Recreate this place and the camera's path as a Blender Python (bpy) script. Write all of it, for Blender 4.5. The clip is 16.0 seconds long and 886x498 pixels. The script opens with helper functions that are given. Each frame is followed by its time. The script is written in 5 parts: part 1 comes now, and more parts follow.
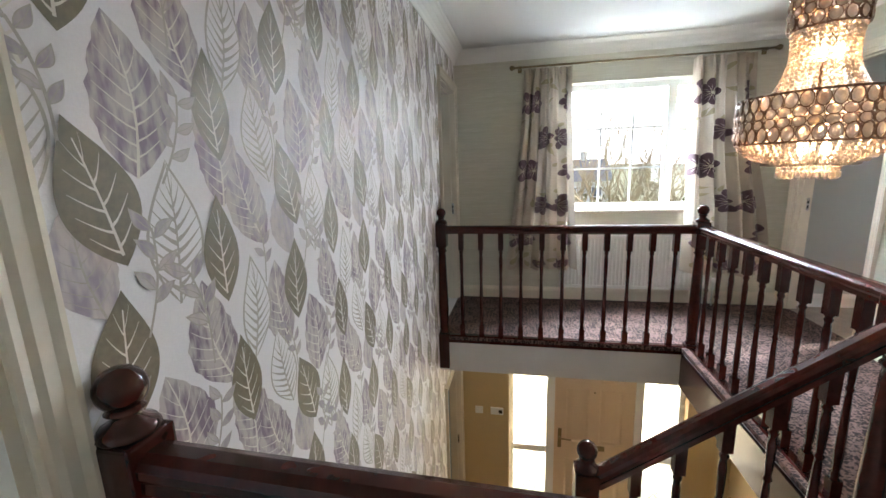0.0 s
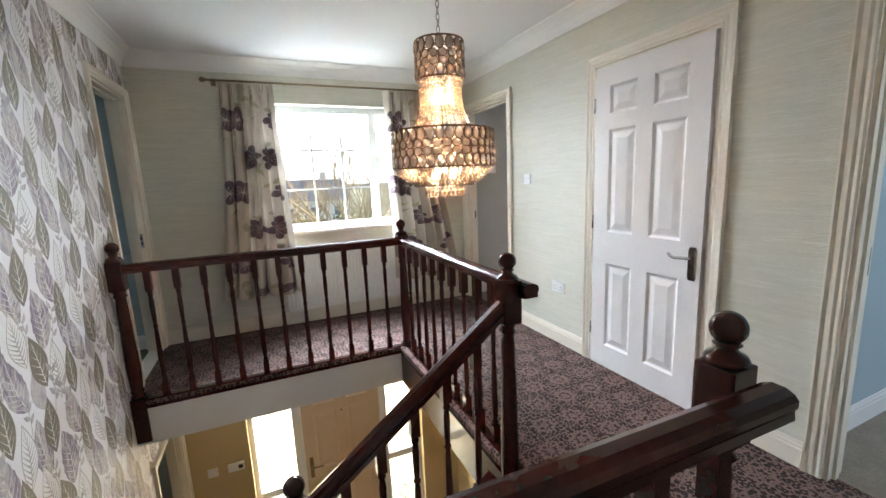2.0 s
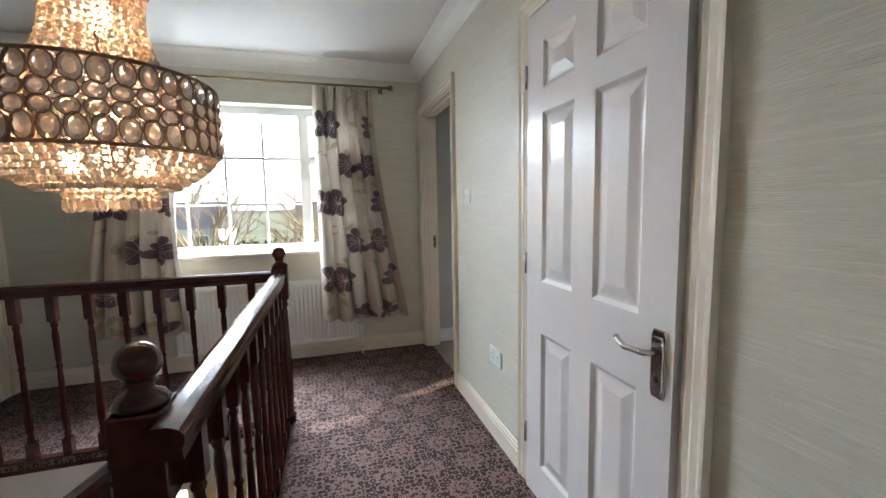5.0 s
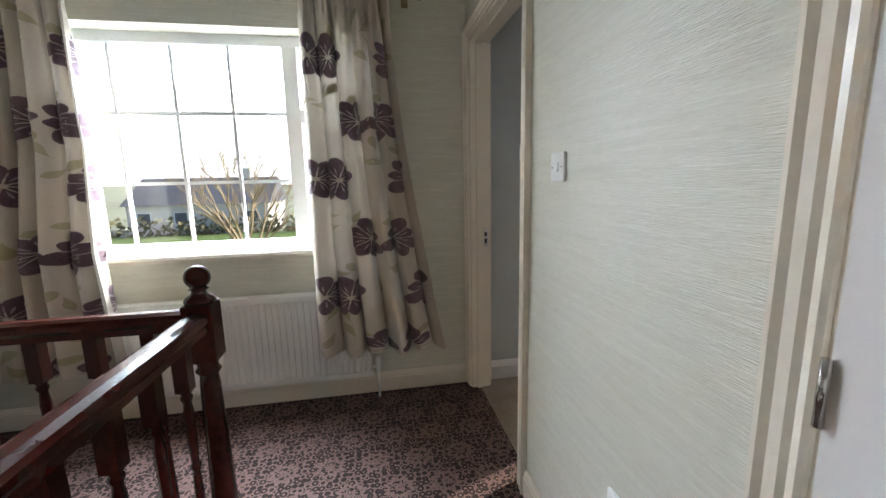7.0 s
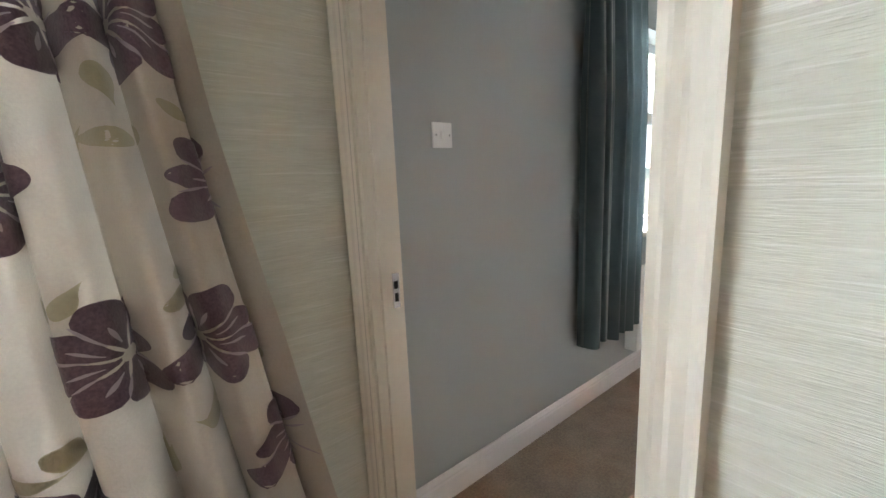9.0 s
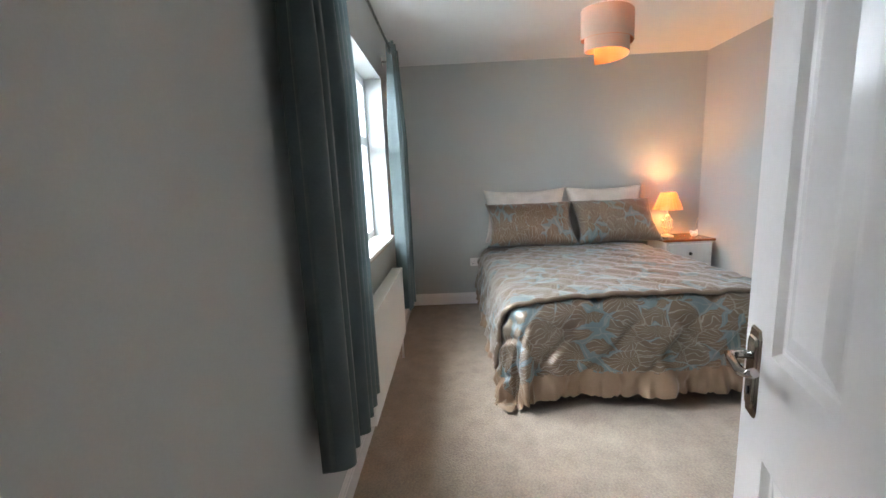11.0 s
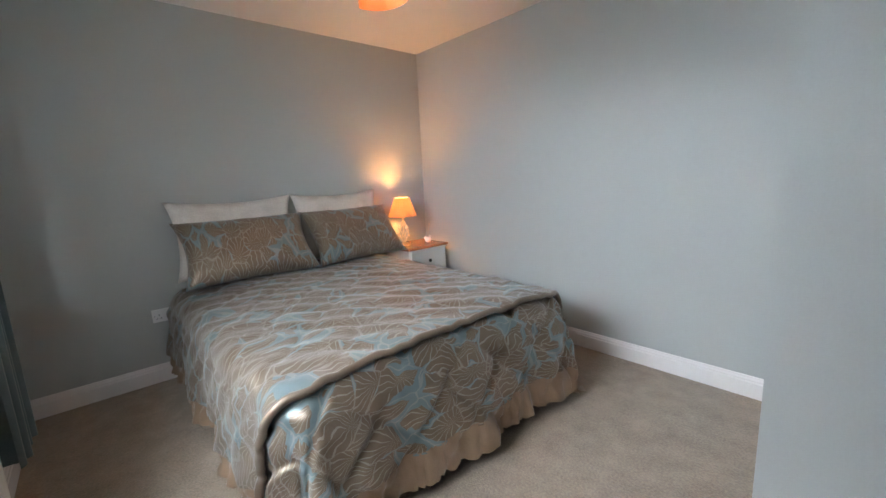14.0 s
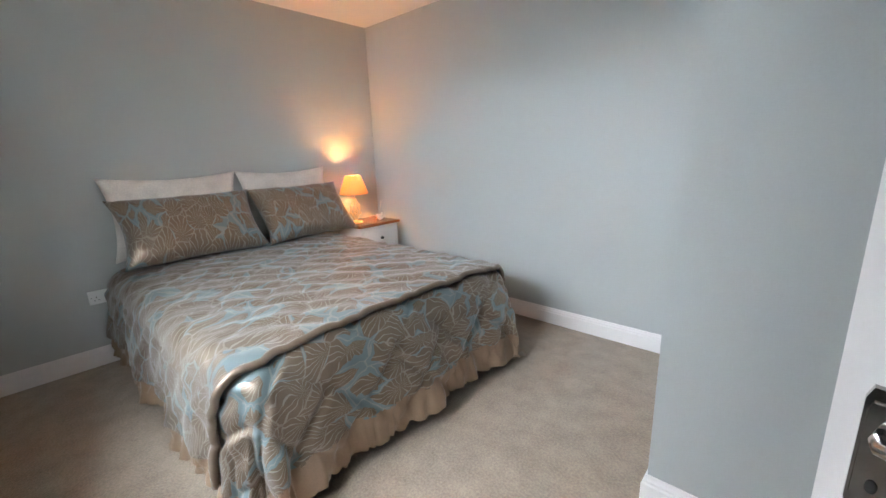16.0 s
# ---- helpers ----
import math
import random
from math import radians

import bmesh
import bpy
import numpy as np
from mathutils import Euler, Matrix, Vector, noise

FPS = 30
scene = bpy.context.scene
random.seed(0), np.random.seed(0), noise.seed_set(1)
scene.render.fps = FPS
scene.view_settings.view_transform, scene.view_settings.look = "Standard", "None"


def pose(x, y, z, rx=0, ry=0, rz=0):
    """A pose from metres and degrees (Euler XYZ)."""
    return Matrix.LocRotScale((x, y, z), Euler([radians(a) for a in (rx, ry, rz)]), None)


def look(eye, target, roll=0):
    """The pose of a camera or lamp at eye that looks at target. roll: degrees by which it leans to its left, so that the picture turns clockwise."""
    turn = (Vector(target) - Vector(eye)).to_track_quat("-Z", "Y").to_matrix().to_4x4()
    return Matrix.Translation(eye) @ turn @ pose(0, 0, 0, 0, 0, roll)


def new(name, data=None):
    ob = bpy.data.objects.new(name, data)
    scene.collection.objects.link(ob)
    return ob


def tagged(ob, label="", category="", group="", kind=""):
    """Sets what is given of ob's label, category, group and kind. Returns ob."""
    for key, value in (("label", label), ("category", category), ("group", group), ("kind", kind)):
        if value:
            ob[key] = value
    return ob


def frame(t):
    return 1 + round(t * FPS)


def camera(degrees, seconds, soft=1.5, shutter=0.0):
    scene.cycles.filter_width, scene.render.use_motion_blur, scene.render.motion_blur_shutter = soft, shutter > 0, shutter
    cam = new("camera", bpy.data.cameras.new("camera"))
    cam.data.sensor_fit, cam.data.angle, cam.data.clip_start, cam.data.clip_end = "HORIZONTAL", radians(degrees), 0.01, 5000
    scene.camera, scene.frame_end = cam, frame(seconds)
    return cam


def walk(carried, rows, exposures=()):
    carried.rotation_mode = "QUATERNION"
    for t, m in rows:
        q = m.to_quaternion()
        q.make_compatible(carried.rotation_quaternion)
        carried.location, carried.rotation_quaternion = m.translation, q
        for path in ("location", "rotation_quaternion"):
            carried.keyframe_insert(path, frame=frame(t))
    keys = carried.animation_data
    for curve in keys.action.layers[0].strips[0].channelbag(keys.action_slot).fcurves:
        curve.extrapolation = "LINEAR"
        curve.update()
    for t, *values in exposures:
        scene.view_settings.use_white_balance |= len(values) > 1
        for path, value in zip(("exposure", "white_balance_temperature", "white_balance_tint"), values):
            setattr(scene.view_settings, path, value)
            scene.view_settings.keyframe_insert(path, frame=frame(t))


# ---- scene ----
cam = camera(95.8, 16.0)
METRES, EYE, TILT, LEAN, TURN = 6.1, 1.323, 0.0, 0.0, 11.5
ROWS = [
    (0.0, 0.0, 0.0, 0.0, -0.35, -11.13, 1.78),
    (0.5, 0.007, -0.0006, 0.0006, -10.42, -11.16, 1.91),
    (1.0, 0.016, -0.0013, 0.0008, -19.38, -10.89, 2.04),
    (1.5, 0.0264, -0.0022, 0.0008, -27.82, -10.42, 2.19),
    (2.0, 0.0412, -0.0047, 0.0001, -35.5, -9.73, 2.38),
    (2.5, 0.0602, -0.0069, -0.0011, -42.11, -9.01, 2.61),
    (3.0, 0.09, -0.005, -0.0048, -47.45, -7.9, 2.7),
    (3.5, 0.1283, 0.0018, -0.0044, -47.21, -6.47, 2.48),
    (4.0, 0.1685, 0.0099, -0.0053, -40.52, -5.82, 1.98),
    (4.5, 0.2169, 0.0204, -0.0069, -33.71, -5.94, 1.46),
    (5.0, 0.2554, 0.0463, -0.012, -27.99, -6.12, 1.08),
    (7.5, 0.3487, 0.2735, -0.0079, -21.51, -10.28, 1.2),
    (8.0, 0.3591, 0.3244, -0.0092, -28.17, -10.51, 1.3),
    (8.5, 0.3695, 0.3658, -0.0085, -37.31, -10.78, 1.7),
    (9.0, 0.3781, 0.4155, -0.007, -50.75, -10.17, 2.52),
    (9.5, 0.3996, 0.4482, -0.0084, -63.77, -10.26, 2.53),
    (10.0, 0.4312, 0.4731, -0.0057, -76.86, -9.93, 2.45),
    (12.5, 0.592, 0.4946, -0.0095, -127.52, -9.94, 2.84),
    (13.0, 0.621, 0.4869, -0.0114, -134.24, -10.3, 2.86),
    (13.5, 0.6409, 0.4813, -0.0102, -139.54, -10.31, 2.77),
    (14.0, 0.6537, 0.4751, -0.0103, -143.2, -10.14, 2.73),
    (14.5, 0.6597, 0.4708, -0.0113, -145.13, -10.14, 2.67),
    (15.0, 0.6601, 0.4712, -0.0106, -146.03, -10.75, 2.43),
    (15.5, 0.6557, 0.4755, -0.0102, -146.99, -12.02, 2.28),
    (16.0, 0.6386, 0.4833, -0.0084, -149.35, -13.61, 1.97),
]
EXPOSURES = [(0.0, 1.65), (2.5, 1.55), (3.5, 1.45), (5.0, 1.15), (7.5, 0.95), (8.5, 1.15), (9.0, 1.65), (9.5, 1.9), (10.0, 1.8), (12.5, 0.8), (14.5, 0.98), (16.0, 1.15)]
walk(cam, [(t, pose(0, 0, EYE, TILT, LEAN, TURN) @ pose(METRES * x, METRES * y, METRES * z, 90 + pitch, roll, yaw)) for t, x, y, z, yaw, pitch, roll in ROWS], EXPOSURES)

# ---- world and light ----
def lamp(name, kind, energy, color, m, **kw):
    data = bpy.data.lights.new(name, kind)
    data.energy, data.color = energy, color
    for k, v in kw.items():
        if k == "size":
            data.size = v
        elif k == "size_y":
            data.shape, data.size_y = "RECTANGLE", v
        elif k == "angle":
            data.angle = v
        elif k == "radius":
            data.shadow_soft_size = v
    ob = new(name, data)
    ob.matrix_world = m
    return ob


SUN_FROM = Vector((0.92, 0.37, 0.50)).normalized()
world = bpy.data.worlds.new("world")
scene.world = world
world.use_nodes = True
_nt = world.node_tree
_sky = _nt.nodes.new("ShaderNodeTexSky")
_sky.sky_type, _sky.sun_disc = "NISHITA", False
_sky.sun_elevation = math.asin(SUN_FROM.z)
_sky.sun_rotation = math.atan2(SUN_FROM.x, SUN_FROM.y)
_sky.dust_density, _sky.air_density = 3.0, 0.8
_nt.links.new(_sky.outputs[0], _nt.nodes["Background"].inputs[0])
_nt.nodes["Background"].inputs[1].default_value = 0.15
lamp("sun", "SUN", 4.0, (1.0, 0.93, 0.82), look(SUN_FROM * 50, (0, 0, 0)), angle=radians(0.6))
DAY = (0.74, 0.87, 1.0)
lamp("landing_window_light", "AREA", 310, DAY, look((0.98, 4.85, 2.35), (0.98, 3.2, 1.0)), size=1.9, size_y=1.1)
lamp("bedroom_window_light", "AREA", 290, (0.79, 0.89, 1.0), look((4.585, 4.76, 2.25), (4.585, 3.2, 0.95)), size=3.4, size_y=1.2)
lamp("front_door_light", "AREA", 26, (1.0, 0.90, 0.76), look((0.75, 4.36, -1.5), (0.75, 3.0, -1.6)), size=1.7, size_y=1.7)
lamp("corner_room_window_light", "AREA", 15, DAY, look((3.2, -2.12, 1.5), (3.2, 0.0, 1.2)), size=1.3, size_y=1.2)
lamp("side_room_window_light", "AREA", 40, DAY, look((-3.1, 1.4, 1.5), (0, 1.2, 1.2)), size=1.4, size_y=1.2)


# ---- materials ----
def mat(name, base, rough=0.5, metal=0.0, var=0.12, scale=6.0, fine=120.0, bump=0.15, stretch=(1, 1, 1), coat=0.0, coords="Object", second=None, spec=0.5, sheen=0.0):
    """A surface with variation at two scales and a fine relief."""
    m = bpy.data.materials.new(name)
    m.use_nodes = True
    nt = m.node_tree
    b = nt.nodes["Principled BSDF"]
    b.inputs["Roughness"].default_value, b.inputs["Metallic"].default_value = rough, metal
    b.inputs["Coat Weight"].default_value = coat
    b.inputs["Coat Roughness"].default_value = 0.08
    b.inputs["Specular IOR Level"].default_value = spec
    b.inputs["Sheen Weight"].default_value = sheen
    tc = nt.nodes.new("ShaderNodeTexCoord")
    mp = nt.nodes.new("ShaderNodeMapping")
    mp.inputs["Scale"].default_value = stretch
    nt.links.new(tc.outputs[coords], mp.inputs[0])
    n1, n2 = nt.nodes.new("ShaderNodeTexNoise"), nt.nodes.new("ShaderNodeTexNoise")
    n1.inputs["Scale"].default_value, n2.inputs["Scale"].default_value = scale, fine
    n1.inputs["Detail"].default_value = 4
    for n in (n1, n2):
        nt.links.new(mp.outputs[0], n.inputs["Vector"])
    mix = nt.nodes.new("ShaderNodeMix")
    mix.data_type = "RGBA"
    other = second or [c * (1 - 2 * var) for c in base]
    mix.inputs[6].default_value = (*base, 1)
    mix.inputs[7].default_value = (*other, 1)
    mth = nt.nodes.new("ShaderNodeMath")
    mth.operation = "MULTIPLY_ADD"
    nt.links.new(n2.outputs[0], mth.inputs[0])
    mth.inputs[1].default_value = 0.5
    half = nt.nodes.new("ShaderNodeMath")
    half.operation = "MULTIPLY"
    half.inputs[1].default_value = 0.5
    nt.links.new(n1.outputs[0], half.inputs[0])
    nt.links.new(half.outputs[0], mth.inputs[2])
    ramp = nt.nodes.new("ShaderNodeMapRange")
    ramp.inputs[1].default_value, ramp.inputs[2].default_value = 0.3, 0.7
    nt.links.new(mth.outputs[0], ramp.inputs[0])
    nt.links.new(ramp.outputs[0], mix.inputs[0])
    nt.links.new(mix.outputs[2], b.inputs["Base Color"])
    if bump:
        bp = nt.nodes.new("ShaderNodeBump")
        bp.inputs["Strength"].default_value, bp.inputs["Distance"].default_value = bump, 0.004
        nt.links.new(n2.outputs[0], bp.inputs["Height"])
        nt.links.new(bp.outputs[0], b.inputs["Normal"])
    return m


def emitter(name, color, strength):
    m = bpy.data.materials.new(name)
    m.use_nodes = True
    b = m.node_tree.nodes["Principled BSDF"]
    b.inputs["Emission Color"].default_value = (*color, 1)
    b.inputs["Emission Strength"].default_value = strength
    b.inputs["Base Color"].default_value = (*color, 1)
    return m


def glass_mat(name, color=(1, 1, 1), rough=0.0, bumpy=0.0):
    m = bpy.data.materials.new(name)
    m.use_nodes = True
    b = m.node_tree.nodes["Principled BSDF"]
    b.inputs["Base Color"].default_value = (*color, 1)
    b.inputs["Transmission Weight"].default_value = 1.0
    b.inputs["Roughness"].default_value = rough
    b.inputs["IOR"].default_value = 1.45
    return m


def nodes_of(m):
    return m.node_tree, m.node_tree.nodes["Principled BSDF"]


GRASSCLOTH = mat("pale_green_grasscloth", (0.67, 0.65, 0.555), 0.36, var=0.07, scale=3, fine=22, bump=0.55, stretch=(1.2, 1.2, 20), second=(0.56, 0.54, 0.445), sheen=0.15)
def glint_threads(m):
    """Glossy horizontal strands in the weave, their glints painted in as a paler colour."""
    nt, b = nodes_of(m)
    tc, mp, nz = (nt.nodes.new(k) for k in ("ShaderNodeTexCoord", "ShaderNodeMapping", "ShaderNodeTexNoise"))
    mp.inputs["Scale"].default_value = (1.0, 1.0, 42.0)
    nz.inputs["Scale"].default_value, nz.inputs["Detail"].default_value = 5.0, 3
    nt.links.new(tc.outputs["Object"], mp.inputs[0])
    nt.links.new(mp.outputs[0], nz.inputs["Vector"])
    rg_ = nt.nodes.new("ShaderNodeMapRange")
    rg_.inputs[1].default_value, rg_.inputs[2].default_value = 0.60, 0.68
    nt.links.new(nz.outputs[0], rg_.inputs[0])
    mx = nt.nodes.new("ShaderNodeMix")
    mx.data_type = "RGBA"
    # paler tone puts the window's glint into the base colour
    mx.inputs[7].default_value = (0.74, 0.72, 0.64, 1)
    nt.links.new(rg_.outputs[0], mx.inputs[0])
    nt.links.new(b.inputs["Base Color"].links[0].from_socket, mx.inputs[6])
    nt.links.new(mx.outputs[2], b.inputs["Base Color"])
    ro = nt.nodes.new("ShaderNodeMapRange")
    ro.inputs[3].default_value, ro.inputs[4].default_value = 0.40, 0.20
    nt.links.new(rg_.outputs[0], ro.inputs[0])
    nt.links.new(ro.outputs[0], b.inputs["Roughness"])


glint_threads(GRASSCLOTH)
PAPER = mat("lilac_white_wallpaper", (0.80, 0.77, 0.77), 0.66, var=0.04, scale=2, fine=220, bump=0.12)
LEAF_OLIVE = mat("olive_bronze_print", (0.22, 0.185, 0.125), 0.5, metal=0.1, scale=14, fine=90, var=0.2, bump=0.1)
LEAF_PURPLE = mat("purple_grey_watercolour_print", (0.50, 0.45, 0.42), 0.6, scale=9, fine=30, stretch=(2.4, 2.4, 0.7), second=(0.22, 0.165, 0.21), bump=0.08)
LEAF_GREY = mat("lilac_grey_watercolour_print", (0.52, 0.465, 0.44), 0.6, scale=6, fine=26, stretch=(2.2, 2.2, 0.7), second=(0.33, 0.28, 0.32), bump=0.08)
for _m in (LEAF_PURPLE, LEAF_GREY):
    for _n in _m.node_tree.nodes:
        if _n.type == "MAP_RANGE":
            _n.inputs[1].default_value, _n.inputs[2].default_value = 0.44, 0.58
LEAF_LINE = mat("taupe_line_print", (0.46, 0.42, 0.36), 0.55, var=0.12, scale=8, bump=0.05)
LEAF_VEIN = mat("cream_vein_print", (0.74, 0.70, 0.62), 0.4, var=0.05, bump=0.05)
BLUEGREY = mat("blue_grey_wall_paint", (0.435, 0.455, 0.445), 0.55, var=0.03, scale=1.5, fine=160, bump=0.08)
AQUA = mat("soft_blue_wall_paint", (0.34, 0.415, 0.455), 0.55, var=0.03, scale=1.5, fine=160, bump=0.08)
# ochre paint, deepened so the hall's warm light is in the colour
HALLTAN = mat("ochre_warm_lit_hall_paint", (0.60, 0.46, 0.26), 0.6, var=0.05, scale=2, fine=120, bump=0.1)
CEILING = mat("white_ceiling_paint", (0.78, 0.78, 0.77), 0.8, var=0.02, scale=1.2, fine=90, bump=0.06)
PLASTER = mat("white_coving_paint", (0.80, 0.79, 0.76), 0.6, var=0.03, scale=4, fine=120, bump=0.05)
GLOSS = mat("cream_white_gloss_paint", (0.80, 0.73, 0.62), 0.24, var=0.03, scale=3, fine=60, bump=0.03)
DOORWHITE = mat("white_satin_door_paint", (0.80, 0.77, 0.76), 0.2, var=0.02, scale=3, fine=60, bump=0.03)
UPVC = mat("white_plastic_frame", (0.80, 0.82, 0.84), 0.3, var=0.02, bump=0.0)
ENAMEL = mat("white_radiator_enamel", (0.80, 0.79, 0.75), 0.3, var=0.02, bump=0.02)
MAHOGANY = mat("dark_mahogany_varnish", (0.060, 0.012, 0.008), 0.2, scale=5, fine=30, stretch=(1, 1, 1), var=0.3, bump=0.04, coat=0.2, spec=0.3)
GRAPHITE = mat("painted_landing_edge", (0.70, 0.70, 0.70), 0.5, var=0.04, bump=0.05)
BEIGE = mat("beige_cut_pile_carpet", (0.35, 0.27, 0.20), 0.95, var=0.24, scale=9, fine=110, bump=0.8, sheen=0.3)
GREYCARPET = mat("dark_green_grey_carpet", (0.10, 0.11, 0.10), 0.95, var=0.15, scale=5, fine=260, bump=0.8)
HALLFLOOR = mat("pale_oak_hall_floor", (0.52, 0.40, 0.28), 0.35, scale=3, fine=40, stretch=(1, 8, 1), var=0.15, bump=0.05)
CHROME = mat("polished_chrome", (0.62, 0.60, 0.58), 0.12, metal=1.0, var=0.03, bump=0.0)
BRASS = mat("antique_brass", (0.28, 0.22, 0.13), 0.3, metal=1.0, var=0.1, bump=0.02)
PLASTIC = mat("white_switch_plastic", (0.80, 0.80, 0.79), 0.3, var=0.01, bump=0.0)
DARK = mat("dark_recess", (0.02, 0.02, 0.02), 0.6, bump=0.0)
GLASS = glass_mat("window_glass")


def carpet_material():
    """Dark plum-brown woven carpet with a pink-grey medallion lattice."""
    m = mat("plum_medallion_carpet", (0.020, 0.007, 0.006), 0.95, var=0.15, scale=6, fine=300, bump=0.6)
    nt, b = nodes_of(m)
    L = nt.links

    def op(kind, a, c=0.0, e=None):
        n = nt.nodes.new("ShaderNodeMath")
        n.operation = kind
        for i, v in enumerate((a, c, e)):
            if v is None:
                continue
            if isinstance(v, (int, float)):
                n.inputs[i].default_value = v
            else:
                L.new(v, n.inputs[i])
        return n.outputs[0]

    tc = nt.nodes.new("ShaderNodeTexCoord")
    sp = nt.nodes.new("ShaderNodeSeparateXYZ")
    L.new(tc.outputs["Object"], sp.inputs[0])
    px, py = 0.200, 0.360

    def medallion(ox, oy, petals, rad):
        fx = op("SUBTRACT", op("FRACT", op("ADD", op("DIVIDE", sp.outputs[0], px), 100 + ox)), 0.5)
        fy = op("SUBTRACT", op("FRACT", op("ADD", op("DIVIDE", sp.outputs[1], py), 100 + oy)), 0.5)
        fy = op("MULTIPLY", fy, py / px)
        r = op("SQRT", op("ADD", op("MULTIPLY", fx, fx), op("MULTIPLY", fy, fy)))
        a = op("ARCTAN2", fy, fx)
        wav = op("COSINE", op("MULTIPLY", a, petals))
        rr = op("ADD", r, op("MULTIPLY", wav, 0.035))
        rings = op("SINE", op("MULTIPLY", rr, 62.0 / rad * 0.5))
        spokes = op("COSINE", op("ADD", op("MULTIPLY", a, petals * 2), op("MULTIPLY", r, 18)))
        patt = op("ADD", op("MULTIPLY", rings, 0.75), op("MULTIPLY", spokes, 0.55))
        inside = op("LESS_THAN", rr, 0.36 * rad)
        return op("MULTIPLY", op("GREATER_THAN", patt, 0.12), inside)

    both = op("MAXIMUM", medallion(0, 0, 8, 1.0), medallion(0.5, 0.5, 8, 1.0))
    vo = nt.nodes.new("ShaderNodeTexVoronoi")
    vo.inputs["Scale"].default_value = 34
    vo.inputs["Randomness"].default_value = 0.45
    L.new(tc.outputs["Object"], vo.inputs["Vector"])
    lace = op("MULTIPLY", op("GREATER_THAN", op("SINE", op("MULTIPLY", vo.outputs["Distance"], 13.0)), 0.4), 1.0)
    fin = op("MAXIMUM", both, lace)
    tuft = nt.nodes.new("ShaderNodeTexNoise")
    tuft.inputs["Scale"].default_value = 190
    L.new(tc.outputs["Object"], tuft.inputs["Vector"])
    fin = op("MULTIPLY", fin, op("ADD", tuft.outputs[0], 0.35))
    old = b.inputs["Base Color"].links[0].from_socket
    mix = nt.nodes.new("ShaderNodeMix")
    mix.data_type = "RGBA"
    L.new(fin, mix.inputs[0])
    L.new(old, mix.inputs[6])
    mix.inputs[7].default_value = (0.18, 0.105, 0.088, 1)
    L.new(mix.outputs[2], b.inputs["Base Color"])
    return m


CARPET = carpet_material()


# ---- building helpers ----
def box(bm, x0, x1, y0, y1, z0, z1, bev=0.0):
    vs = [bm.verts.new((x, y, z)) for z in (z0, z1) for x, y in ((x0, y0), (x1, y0), (x1, y1), (x0, y1))]
    fs = [bm.faces.new([vs[i] for i in q]) for q in ((3, 2, 1, 0), (4, 5, 6, 7), (0, 1, 5, 4), (1, 2, 6, 5), (2, 3, 7, 6), (3, 0, 4, 7))]
    if bev:
        bmesh.ops.bevel(bm, geom=list({e for f in fs for e in f.edges}), offset=bev, segments=2, affect="EDGES", profile=0.6)
    return bm


def turned(bm, profile, seg=14, cx=0.0, cy=0.0):
    """A turned shape from (radius, height) pairs."""
    rings = []
    for r, z in profile:
        rings.append([bm.verts.new((cx + r * math.cos(2 * math.pi * i / seg), cy + r * math.sin(2 * math.pi * i / seg), z)) for i in range(seg)])
    for a, b in zip(rings, rings[1:]):
        for i in range(seg):
            f = bm.faces.new((a[i], a[(i + 1) % seg], b[(i + 1) % seg], b[i]))
            f.smooth = True
    bm.faces.new(rings[0][::-1])
    bm.faces.new(rings[-1])
    return bm


def sweep(bm, section, path, closed=False, smooth=False):
    """A section of (side, up) pairs carried along a path of points with z up; capped ends."""
    pts = [Vector(p) for p in path]
    rings = []
    for i, p in enumerate(pts):
        a = pts[i] - pts[i - 1] if i else pts[1] - pts[0]
        c = pts[i + 1] - pts[i] if i < len(pts) - 1 else a
        a, c = a.normalized(), c.normalized()
        d = (a + c).normalized()
        side = Vector((d.y, -d.x, 0))
        side = side.normalized() if side.length > 1e-6 else Vector((1, 0, 0))
        k = 1 / max(0.3, d.dot(a))
        up = side.cross(d).normalized()
        rings.append([bm.verts.new(p + side * (s * k) + up * u) for s, u in section])
    n = len(section)
    for r, q in zip(rings, rings[1:]):
        for i in range(n):
            f = bm.faces.new((r[i], r[(i + 1) % n], q[(i + 1) % n], q[i]))
            f.smooth = smooth
    bm.faces.new(rings[0][::-1])
    bm.faces.new(rings[-1])
    return bm


def tube(bm, path, r=0.01, seg=8):
    return sweep(bm, [(r * math.cos(2 * math.pi * i / seg), r * math.sin(2 * math.pi * i / seg)) for i in range(seg)], path, smooth=True)


def ball(bm, c, r, sx=1, sy=1, sz=1, seg=12, rings=8):
    made = bmesh.ops.create_uvsphere(bm, u_segments=seg, v_segments=rings, radius=r, matrix=Matrix.Translation(c) @ Matrix.Diagonal((sx, sy, sz, 1)))
    for v in made["verts"]:
        for f in v.link_faces:
            f.smooth = True
    return bm


def mesh_of(name, bm, material, smooth=False):
    bmesh.ops.recalc_face_normals(bm, faces=bm.faces[:])
    me = bpy.data.meshes.new(name)
    bm.to_mesh(me)
    bm.free()
    for m in material if isinstance(material, (list, tuple)) else [material]:
        me.materials.append(m)
    if smooth:
        for p in me.polygons:
            p.use_smooth = True
    return me


def part(name, bm, material, parent, label="", smooth=False):
    ob = new(name, mesh_of(name, bm, material, smooth))
    ob.parent = parent
    if label:
        tagged(ob, label)
    return ob


def solo(name, bm, material, label, category, kind="", group="", smooth=False):
    return tagged(new(name, mesh_of(name, bm, material, smooth)), label, category, group, kind)


def thing(name, m, label, category, group="", kind=""):
    ob = tagged(new(name), label, category, group, kind)
    ob.matrix_world = m
    ob.empty_display_size = 0.05
    return ob


